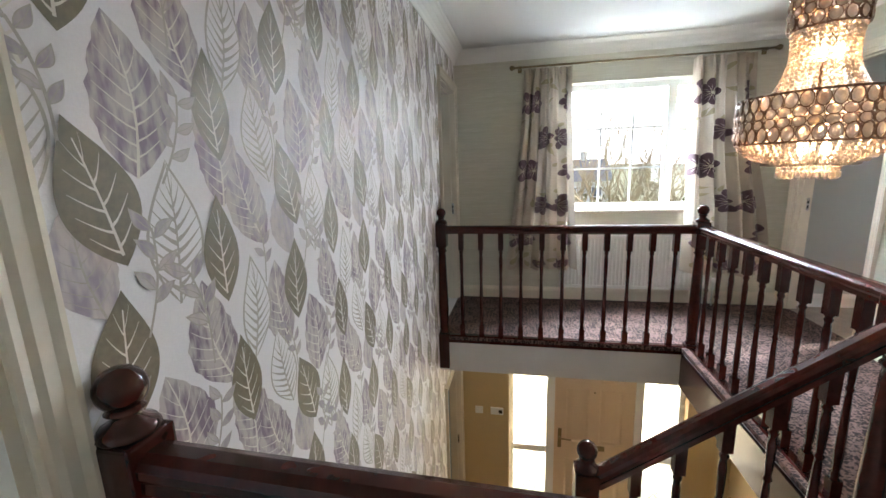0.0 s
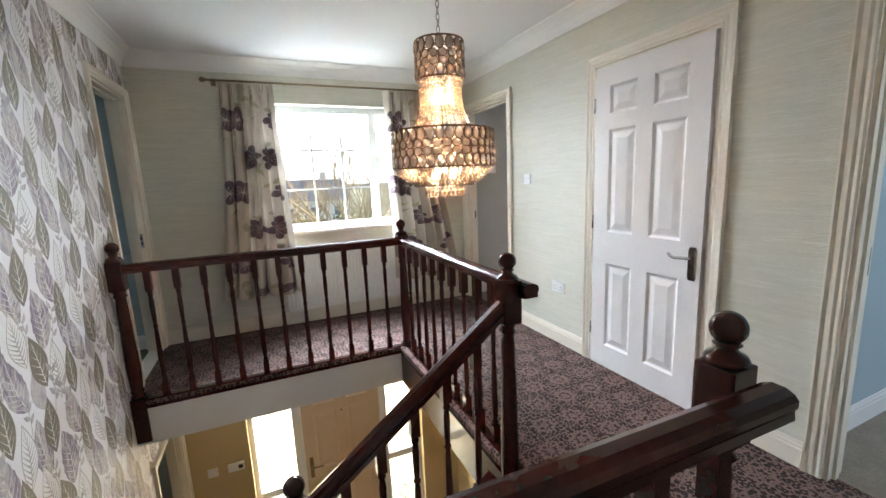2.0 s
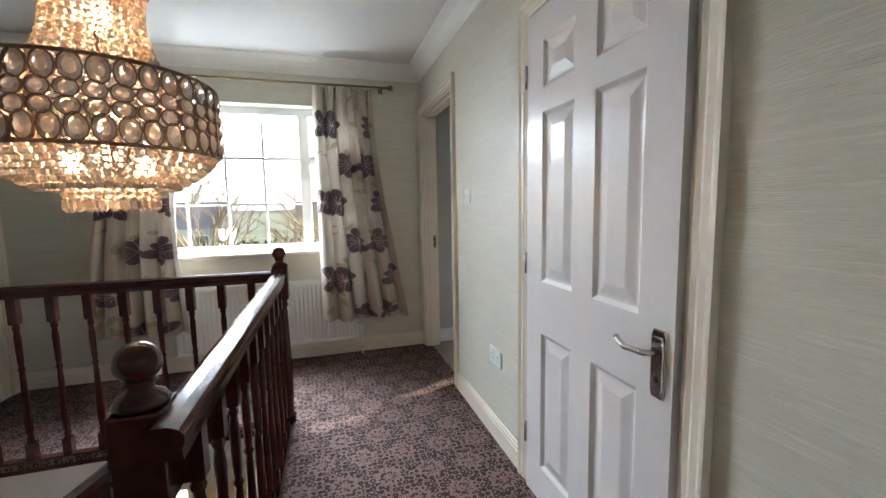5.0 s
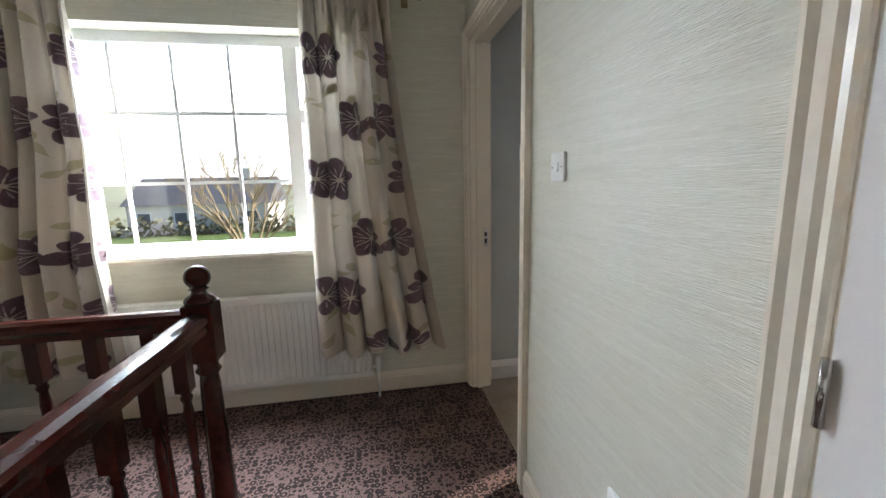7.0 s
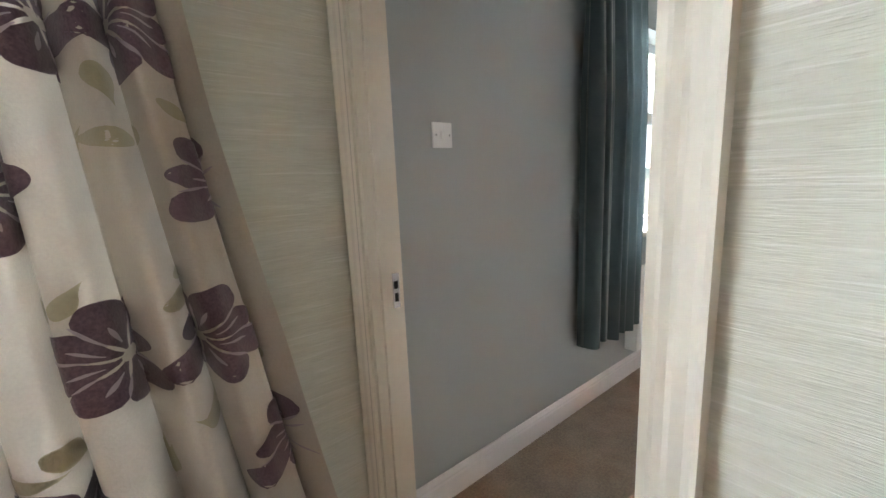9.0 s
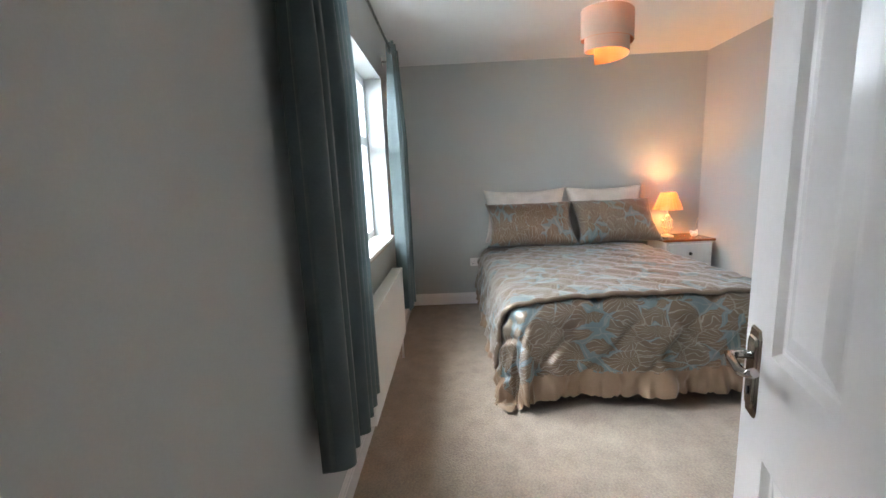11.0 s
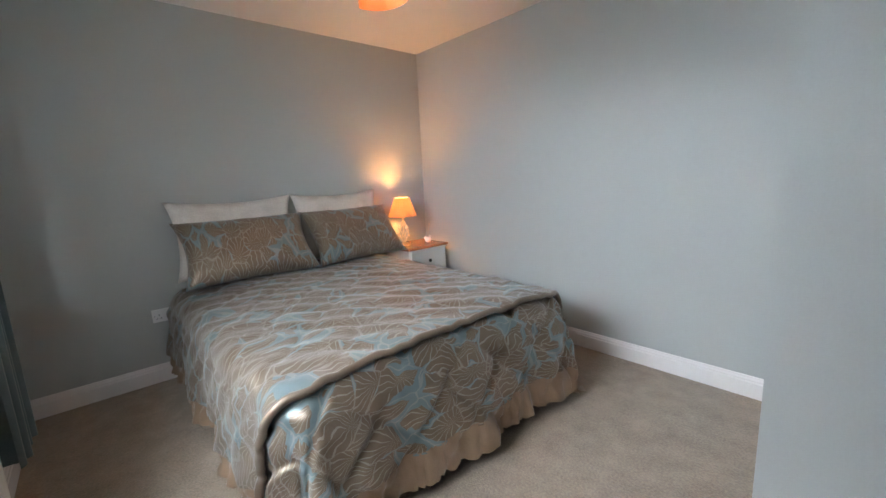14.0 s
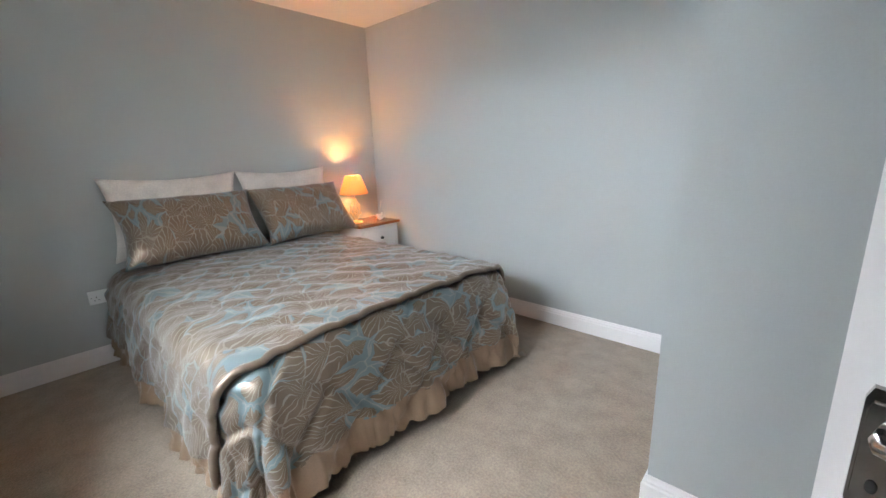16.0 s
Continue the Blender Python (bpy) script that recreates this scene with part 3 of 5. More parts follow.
NA, NB, NC, NE, ND = (XL + 0.04, NY + 0.03), (SX + 0.07, NY + 0.03), (SX, SY1 + 0.01), (SX, SY0 + 0.06), (XL + 0.04, SY0)
balustrade("dark mahogany landing balustrade with turned spindles above the hall", NA, NB, [NA, NB])
bal = balustrade("dark mahogany balustrade beside the stairwell, turned spindles", (NB[0], NB[1]), (NC[0] + 0.055, NC[1] - 0.09), [])
q = newel(bal, -0.55, 1.02); q.matrix_local = Matrix.Translation((NC[0] - NB[0], NC[1] - NB[1], 0))
bal = balustrade("dark mahogany balustrade along the near edge of the stairwell", ND, (NE[0] - 0.02, SY0 - 0.04), [ND], ext=0.02)
q = newel(bal, -0.45, 1.02); q.matrix_local = Matrix.Translation((NE[0] - ND[0], NE[1] - ND[1], 0))

# sloping rail of the upper flight
LOW = (0.24, SY1, 0.30)
st = thing("stair_balustrade", pose(LOW[0], LOW[1], -0.76), "dark mahogany sloping stair rail with turned spindles", "balustrade", "stair balustrades")
q = newel(st, -0.15, LOW[2] + 0.76 + 0.02)
a, b = Vector((0.03, 0, 0.93)), Vector((NC[0] - LOW[0] - 0.02, NC[1] - LOW[1], 0.80 + 0.76))
bm = B(); sweep(bm, RAIL, [a, b]); part("handrail", bm, MAHOGANY, st, "glossy dark mahogany handrail")
bm = B(); sweep(bm, [(-0.018, -0.13), (0.018, -0.13), (0.018, 0.13), (-0.018, 0.13)], [a - Vector((0, 0, 0.90)), b - Vector((0, 0, 0.86))]); part("stair_string", bm, MAHOGANY, st)
SP2 = spindle_mesh(0.76)
for i in range(1, 6):
    s = new("spindle", SP2); s.parent = st
    s.matrix_local = Matrix.Translation(a.lerp(b, i / 6) - Vector((0, 0, 0.78)))
stairs = thing("stairs", pose(0, 0, 0), "carpeted stair flight turning below the landing", "stairs", kind="structure")
n = 4
for i in range(n):
    x1 = SX + 0.015 - i * (SX - LOW[0]) / n
    bm = B(); box(bm, x1 - (SX - LOW[0]) / n - 0.02, x1, SY0 + 0.004, SY1 - 0.02, -0.19 * (i + 2), -0.19 * (i + 1), 0.01); part("step", bm, CARPET, stairs)
bm = B(); box(bm, XL + 0.002, LOW[0] - 0.02, SY0 + 0.004, SY1 - 0.02, -1.0, -0.96); part("quarter_landing", bm, CARPET, stairs)
for i in range(7):
    y0 = SY0 - i * 0.18
    bm = B(); box(bm, XL + 0.002, LOW[0] - 0.02, y0 - 0.19, y0, -0.96 - 0.19 * (i + 2), -0.96 - 0.19 * (i + 1), 0.01); part("step", bm, CARPET, stairs)

# ---- printed leaves of the wallpaper ----
class Sheet:
    """Collects flat printed shapes as faces with a material index."""

    def __init__(self):
        self.v, self.f, self.m = [], [], []

    def quad(self, pts, mi):
        k = len(self.v)
        self.v += pts
        self.f.append(tuple(range(k, k + len(pts))))
        self.m.append(mi)


def leaf_shapes(kind, ca, cb, length, width, turn, rng):
    """Faces of one leaf: list of (points, colour index, layer). Points are flat (a, b)."""
    out = []
    ct, stn = math.cos(turn), math.sin(turn)
    bend = rng.uniform(-0.12, 0.12) * length

    def P(s, w):
        x = w + bend * math.sin(math.pi * s)
        y = (s - 0.5) * length
        return (ca + x * ct - y * stn, cb + x * stn + y * ct)

    def wid(s, jag=0.0):
        s = min(max(s, 0.0), 1.0)
        w = width / 2 * math.sin(math.pi * s ** 0.85) ** (0.9 if kind in ("purple", "grey") else 1.1) if 0 < s < 1 else 0.0
        return w * (1 + jag * math.sin(s * 38) + jag * 0.6 * math.sin(s * 61))

    n = 16
    fill = {"olive": 1, "purple": 2, "grey": 3, "small": 3, "line": 0}.get(kind)
    jag = 0.075 if kind in ("purple", "grey") else 0.0
    if fill is not None:
        for i in range(n):
            s0, s1 = i / n, (i + 1) / n
            out.append(([P(s0, -wid(s0, jag)), P(s0, wid(s0, jag)), P(s1, wid(s1, jag)), P(s1, -wid(s1, jag))], fill, 0))
    line = {"olive": 5, "purple": 5, "grey": 4, "line": 4, "small": 4}[kind]
    t = length * (0.017 if kind != "small" else 0.03)
    if kind in ("line", "small"):
        for sg in (-1, 1):
            for i in range(n):
                s0, s1 = i / n, (i + 1) / n
                w0, w1 = wid(s0), wid(s1)
                out.append(([P(s0, sg * w0), P(s0, sg * max(0, w0 - 1.3 * t)), P(s1, sg * max(0, w1 - 1.3 * t)), P(s1, sg * w1)], 4, 1))
    r0, r1 = (0.08, 0.86) if kind == "olive" else (0.0, 0.97)
    for i in range(6):
        s0, s1 = r0 + (r1 - r0) * i / 6, r0 + (r1 - r0) * (i + 1) / 6
        a0, a1 = t * (1 - s0 * 0.7) * 0.7, t * (1 - s1 * 0.7) * 0.7
        out.append(([P(s0, -a0), P(s0, a0), P(s1, a1), P(s1, -a1)], line, 1))
    if kind == "small":
        return out
    pairs = {"olive": 5, "line": 9, "purple": 7, "grey": 6}[kind]
    reach = {"olive": 0.72, "line": 0.96, "purple": 0.9, "grey": 0.85}[kind]
    thin = {"purple": 0.75, "grey": 0.6, "line": 2.0, "olive": 1.15}[kind]
    for sg in (-1, 1):
        for k in range(pairs):
            s0 = 0.10 + 0.72 * (k + 0.3 * (sg > 0)) / pairs
            s1 = s0 + 0.17
            wend = wid(min(s1, 0.99)) * reach
            pr = None
            for j in range(5):
                q = j / 4
                s, w = s0 + (s1 - s0) * q ** 1.3, sg * wend * q
                th = t * thin * (1 - 0.85 * q) * 0.55 + 0.0003
                cur = (P(s - th / length, w), P(s + th / length, w))
                if pr:
                    out.append(([pr[0], pr[1], cur[1], cur[0]], line, 1))
                pr = cur
    return out


def sprig(ca, cb, size, turn, rng):
    out = []
    ct, stn = math.cos(turn), math.sin(turn)

    def P(x, y):
        return (ca + x * ct - y * stn, cb + x * stn + y * ct)

    pr = None
    for j in range(9):
        q = j / 8
        x, y = 0.10 * size * math.sin(q * 2.6), (q - 0.5) * size
        cur = (P(x - 0.0025, y), P(x + 0.0025, y))
        if pr:
            out.append(([pr[0], pr[1], cur[1], cur[0]], 4, 0))
        pr = cur
    for q, sg in ((0.30, 1), (0.42, -1), (0.60, 1), (0.70, -1), (0.90, 1), (0.97, -1)):
        x, y = 0.10 * size * math.sin(q * 2.6), (q - 0.5) * size
        L = size * 0.30
        ang = turn - sg * 0.85
        px, py = P(x, y)
        out += leaf_shapes("small", px - L / 2 * math.sin(ang), py + L / 2 * math.cos(ang), L, L * 0.42, ang, rng)
    return out


MOTIF = [("purple", 0.07, 0.02, 0.27, 0.145, 0.06), ("purple", 0.21, 0.18, 0.27, 0.125, 0.22), ("purple", 0.25, 0.58, 0.25, 0.115, 0.20), ("purple", 0.365, 0.47, 0.25, 0.125, 0.30), ("purple", 0.45, 0.17, 0.26, 0.12, 0.12),
         ("line", 0.13, 0.42, 0.28, 0.125, -0.05), ("line", 0.325, 0.20, 0.27, 0.105, -0.10), ("line", 0.43, 0.63, 0.25, 0.115, 0.16), ("grey", 0.50, 0.40, 0.20, 0.10, 0.10),
         ("olive", 0.0, 0.22, 0.245, 0.115, -0.08), ("olive", 0.0, 0.50, 0.25, 0.125, 0.24), ("olive", 0.275, 0.035, 0.235, 0.10, 0.04), ("olive", 0.25, 0.365, 0.245, 0.10, -0.02),
         ("sprig", 0.06, 0.34, 0.20, 0, -0.15), ("sprig", 0.16, 0.23, 0.22, 0, 0.2), ("sprig", 0.15, 0.60, 0.18, 0, -0.3), ("sprig", 0.38, 0.33, 0.16, 0, 0.1), ("sprig", 0.47, 0.02, 0.16, 0, 0.25)]
RW, RH = 0.53, 0.64
rng = random.Random(5)
sh = Sheet()
HOLES = [(D4[0] - 0.05, D4[1] + 0.05, -0.1, D4[3] + 0.05), (D5[0] - 0.05, D5[1] + 0.05, -0.1, D5[3] + 0.05), (DH[0] - 0.05, DH[1] + 0.05, ZHF, DH[3] + 0.05)]
shapes = []
for ci in range(-1, 9):
    for ri in range(-6, 4):
        for k, (kind, a, b, ln, wd, tn) in enumerate(MOTIF):
            wd *= 1.06
            ca, cb = -0.01 + ci * RW + a, 0.80 + ri * RH + b
            if not (0.1 < ca < YN + 0.1 and ZHF < cb < ZC + 0.2):
                continue
            if cb < -0.7 and ca < 1.6:
                continue
            r2 = random.Random(k)
            made = sprig(ca, cb, ln, tn, r2) if kind == "sprig" else leaf_shapes(kind, ca, cb, ln, wd, tn, r2)
            for pts, mi, layer in made:
                if any(not (0.3 < p[0] < YN - 0.002 and ZHF < p[1] < ZC - 0.02) for p in pts):
                    continue
                if any(h[0] < p[0] < h[1] and h[2] < p[1] < h[3] for h in HOLES for p in pts):
                    continue
                x = XL + 0.0005 + k * 0.00012 + layer * 0.00006
                sh.quad([(x, p[0], p[1]) for p in pts], mi)
me = bpy.data.meshes.new("wallpaper_print")
me.from_pydata(sh.v, [], sh.f)
for m_ in (PAPER, LEAF_OLIVE, LEAF_PURPLE, LEAF_GREY, LEAF_LINE, LEAF_VEIN):
    me.materials.append(m_)
me.polygons.foreach_set("material_index", sh.m)
me.update()
ob = tagged(new("wallpaper_print", me), "olive, purple and taupe leaves printed on the wallpaper", kind="stuff")
ob.parent = bpy.data.objects["wall_west"]


# ---- windows ----
def window(name, win, mull, bars_x, bars_z, label, transom):
    x0, x1, z0, z1 = win
    e = thing(name, pose(0, 0, 0), label, "window", kind="structure")
    yf, d = YN + 0.125, 0.06
    bm = B()
    f = 0.055
    box(bm, x0, x0 + f, yf, yf + d, z0 + 0.01, z1, 0.004)
    box(bm, x1 - f, x1, yf, yf + d, z0 + 0.01, z1, 0.004)
    box(bm, x0 + f, x1 - f, yf, yf + d, z1 - f, z1, 0.004)
    box(bm, x0 + f, x1 - f, yf, yf + d, z0 + 0.01, z0 + f, 0.004)
    for m in mull:
        box(bm, m - 0.04, m + 0.04, yf - 0.006, yf + d, z0 + f, z1 - f, 0.004)
    part("window_frame", bm, UPVC, e, "white plastic window frame")
    xs = [x0 + f] + [v for m in mull for v in (m - 0.04, m + 0.04)] + [x1 - f]
    for k in range(0, len(xs), 2):
        side = xs[k + 1] - xs[k] < 0.9
        bm = B()
        box(bm, xs[k] + 0.002, xs[k + 1] - 0.002, yf + 0.028, yf + 0.034, z0 + f, z1 - f)
        p = part("pane", bm, GLASS, e)
        p.visible_shadow = False
        bm = B()
        if side:
            box(bm, xs[k], xs[k + 1], yf - 0.003, yf + d - 0.005, transom - 0.035, transom + 0.035, 0.003)
        for b in bars_x:
            if xs[k] < b < xs[k + 1] and not side:
                box(bm, b - 0.009, b + 0.009, yf + 0.022, yf + 0.04, z0 + f, z1 - f)
        for b in bars_z:
            if not side:
                box(bm, xs[k], xs[k + 1], yf + 0.0225, yf + 0.0395, b - 0.009, b + 0.009)
        if len(bm.faces):
            part("glazing_bar", bm, UPVC, e)
        else:
            bm.free()
    bm = B()
    sweep(bm, [(0.0, -0.032), (0.125 + 0.03, -0.032), (0.162, -0.016), (0.155, 0.0), (0.0, 0.0)], [(x0 - 0.0, YN + 0.125, z0 + 0.004), (x1 + 0.0, YN + 0.125, z0 + 0.004)])
    part("window_sill", bm, GLOSS, e, "white painted window sill")
    return e


WX = [0.43, 0.727, 1.013]
window("window_1", WIN, (1.335,), WX, (1.29, 1.665), "white landing window with small square panes", 1.65)
window("window_2", BWIN, (4.45,), [], [], "white bedroom window with a side opening light", 1.6)


# ---- curtains ----
def fabric(name, base, rough, sheen=0.2, second=None, translucent=0.0, fine=160, bump=0.3):
    m = mat(name, base, rough, var=0.06, scale=10, fine=fine, bump=bump, sheen=sheen, second=second, spec=0.2)
    if translucent:
        nt, b = nodes_of(m)
        tr = nt.nodes.new("ShaderNodeBsdfTranslucent")
        tr.inputs[0].default_value = (*base, 1)
        mx = nt.nodes.new("ShaderNodeMixShader")
        mx.inputs[0].default_value = translucent
        nt.links.new(b.outputs[0], mx.inputs[1])
        nt.links.new(tr.outputs[0], mx.inputs[2])
        nt.links.new(mx.outputs[0], nt.nodes["Material Output"].inputs[0])
    return m


CREAM = fabric("cream_linen_curtain", (0.57, 0.50, 0.415), 0.85, second=(0.50, 0.435, 0.36), translucent=0.06)
PLUM = fabric("plum_petal_print", (0.19, 0.125, 0.145), 0.8, second=(0.09, 0.055, 0.07))
PLUMPALE = fabric("pale_mauve_petal_print", (0.42, 0.34, 0.36), 0.8)
SAGE = fabric("pale_sage_leaf_print", (0.40, 0.35, 0.23), 0.85)
TEAL = fabric("teal_grey_velvet", (0.085, 0.115, 0.118), 0.6, sheen=0.4, second=(0.065, 0.09, 0.092), translucent=0.14, bump=0.15)


def cloth_grid(S, us, vs):
    bm = B()
    uvl = bm.loops.layers.uv.new("UVMap")
    rows = [[bm.verts.new(S(u, v)) for u in us] for v in vs]
    for j in range(len(vs) - 1):
        for i in range(len(us) - 1):
            f = bm.faces.new((rows[j][i], rows[j][i + 1], rows[j + 1][i + 1], rows[j + 1][i]))
            f.smooth = True
            for lp, (a, b) in zip(f.loops, ((us[i], vs[j]), (us[i + 1], vs[j]), (us[i + 1], vs[j + 1]), (us[i], vs[j + 1]))):
                lp[uvl].uv = (a, b)
    return bm


def lin(a, b, n):
    return [a + (b - a) * i / n for i in range(n + 1)]


def lifted(S, u, v, off, toward):
    p, e = Vector(S(u, v)), 0.004
    n = (Vector(S(u + e, v)) - Vector(S(u - e, v))).cross(Vector(S(u, v + e)) - Vector(S(u, v - e)))
    if n.length < 1e-9:
        n = toward.copy()
    n.normalize()
    return p + (n if n.dot(toward) > 0 else -n) * off


def print_on(S, shapes, off, toward):
    """Lay flat shapes, given in cloth metres, onto the cloth a little towards the room."""
    bm = B()
    for grid, mi in shapes:
        vs = [[bm.verts.new(lifted(S, u, v, off + (0.0014 if mi in (1, 2) else 0.0), toward)) for u, v in row] for row in grid]
        for r, q in zip(vs, vs[1:]):
            for i in range(len(r) - 1):
                f = bm.faces.new((r[i], r[i + 1], q[i + 1], q[i]))
                f.material_index = mi
                f.smooth = True
    return bm


def petal(cu, cv, r0, r1, a, spread, mi):
    g = []
    for i in range(11):
        q = i / 10
        r = r0 + (r1 - r0) * q
        half = spread * min(1, 0.5 + q) * math.sqrt(max(0.05, 1 - max(0, (q - 0.55) / 0.45) ** 2 * 0.75))
        rr = [r * (1 - 0.10 * q * w * w) for w in (-1, -0.75, -0.5, -0.25, 0, 0.25, 0.5, 0.75, 1)]
        g.append([(cu + 1.12 * rr[k] * math.sin(a + w * half), cv + rr[k] * math.cos(a + w * half)) for k, w in enumerate((-1, -0.75, -0.5, -0.25, 0, 0.25, 0.5, 0.75, 1))])
    return (g, mi)


def flower(cu, cv, R, turn):
    """Two rings of overlapping petals with pale streaks between them."""
    out = []
    for k in range(8):
        a = turn + k * math.pi / 4
        out.append(petal(cu, cv, R * 0.05, R * (0.88 + 0.12 * math.sin(k * 2.3)), a, 0.42, 0))
    for k in range(8):
        a = turn + k * math.pi / 4
        out.append(petal(cu, cv, R * 0.30, R * (0.66 + 0.1 * math.sin(k * 1.7)), a + 0.38, 0.045, 1))
        out.append(petal(cu, cv, R * 0.22, R * 0.52, a + 0.06, 0.06, 1))
    out.append(petal(cu, cv, 0, R * 0.11, 0, math.pi, 2))
    return out


def curtain(name, xt0, xt1, xb0, xb1, y, zt, zb, folds, width, seed, material, label, amp=0.045, flowers=True, heading=0.06):
    rg = random.Random(seed)
    ph = [rg.uniform(0, 6.28) for _ in range(3)]
    H = zt - zb

    def S(u, v):
        a, q = u / width, min(max(v / H, 0), 1.02)
        a = min(max(a, 0), 1)
        x = (xt0 + (xt1 - xt0) * a) * (1 - q ** 1.5) + (xb0 + (xb1 - xb0) * a) * q ** 1.5
        k = 2 * math.pi * folds * a + ph[0]
        g = amp * (0.45 + 0.55 * min(1, q * 3))
        yy = y + g * math.sin(k + 0.5 * math.sin(k * 0.5 + ph[1])) + 0.3 * g * math.sin(2.3 * k + ph[2]) * (1 - 0.5 * q)
        if q < 0.05:
            yy += 0.006 * math.sin(k * 5)
        if flowers:
            yy -= 0.095 * min(1, max(0, (q - 0.40) / 0.28))
        x += 0.25 * g * math.cos(k)
        z = zt - q * H + 0.012 * q * math.sin(k * 0.5 + ph[1])
        return (x, yy, z)

    e = thing(name, pose(0, 0, 0), label, "curtain", "pair of " + ("flowered landing curtains" if flowers else "teal bedroom curtains"))
    part("curtain_cloth", cloth_grid(S, lin(0, width, 200), lin(0, H, 70)), material, e)
    if flowers:
        blooms, leaves = [], []
        spots = [(u, 0.005 + 0.61 * k) for k in range(4) for u in (0.43, 0.66)] + [(u, 0.30 + 0.61 * k) for k in range(4) for u in (0.08, 0.25, 0.79)]
        for cu, cv in spots:
            if cv > H + 0.05:
                continue
            R = 0.118 * rg.uniform(0.92, 1.05)
            blooms.append([s for s in flower(cu, cv, R, rg.uniform(0, 1)) if all(0 <= p[0] <= width and 0.03 <= p[1] <= H for row in s[0] for p in row)])
            for k in range(4):
                lu, lv = cu + rg.uniform(0.10, 0.18) * (1 if k % 2 else -1), cv + rg.uniform(0.12, 0.26)
                s = petal(lu, lv, 0.0, rg.uniform(0.07, 0.10), rg.uniform(0, 6.28), 0.32, 3)
                if all(0 <= p[0] <= width and 0.06 <= p[1] <= H for row in s[0] for p in row):
                    leaves.append(s)
        tv = Vector((0, -1, 0))
        COLS = [PLUM, PLUMPALE, CREAM, SAGE]
        for g in leaves:
            part("printed_leaf", print_on(S, [g], 0.0025, tv), COLS, e)
        for b_ in blooms:
            if b_:
                part("printed_flower", print_on(S, b_, 0.0042, tv), COLS, e)
    return e


curtain("curtain", 0.0, 0.42, -0.17, 0.50, 3.985, 2.20, 0.36, 5.5, 0.86, 3, CREAM, "cream curtain printed with plum flowers, drawn open", 0.07)
curtain("curtain", 1.42, 1.88, 1.42, 2.12, 3.985, 2.20, 0.34, 5.5, 0.86, 8, CREAM, "cream curtain printed with plum flowers, hanging beside the doorway", 0.07)
curtain("curtain", 3.46, 3.93, 3.45, 3.95, 3.975, 2.24, 0.41, 6, 1.3, 2, TEAL, "teal-grey velvet eyelet curtain beside the bedroom door", 0.05, False)
curtain("curtain", 5.22, 5.46, 5.20, 5.48, 3.965, 2.24, 0.36, 3.5, 0.8, 5, TEAL, "teal-grey velvet eyelet curtain near the bed", 0.05, False)


def curtain_pole(x0, x1, y, z, material, label, rings=()):
    e = thing("curtain_pole", pose(x0, y, z), label, "curtain pole")
    L = x1 - x0
    bm = B(); tube(bm, [(0, 0, 0), (L, 0, 0)], 0.009, 10); part("pole", bm, material, e)
    for x in (0, L):
        s = -1 if x == 0 else 1
        bm = B(); ball(bm, (x + s * 0.022, 0, 0), 0.022, seg=12, rings=8); tube(bm, [(x - s * 0.004, 0, 0), (x + s * 0.006, 0, 0)], 0.014, 10)
        part("finial", bm, material, e)
        bm = B(); tube(bm, [(x - s * 0.05, 0.012, 0), (x - s * 0.05, YN - y, 0)], 0.007, 8); box(bm, x - s * 0.05 - 0.018, x - s * 0.05 + 0.018, YN - y - 0.006, YN - y, -0.03, 0.03, 0.002)
        part("bracket", bm, material, e)
    for x in rings:
        bm = B()
        for k in range(12):
            a0, a1 = k * math.pi / 6, (k + 1) * math.pi / 6
            tube(bm, [(x - x0, 0.024 * math.cos(a0), 0.024 * math.sin(a0)), (x - x0 + 0.0004, 0.024 * math.cos(a1), 0.024 * math.sin(a1))], 0.004, 5)
        part("eyelet", bm, material, e, "chrome curtain eyelet")
    return e


curtain_pole(-0.09, 2.02, 3.985, 2.222, BRASS, "slim antique brass curtain pole with ball finials")
curtain_pole(3.32, 5.56, 3.965, 2.19, CHROME, "slim chrome curtain pole above the bedroom window", [3.45, 3.55, 3.65, 3.75, 3.85, 3.95, 5.25, 5.33, 5.41])


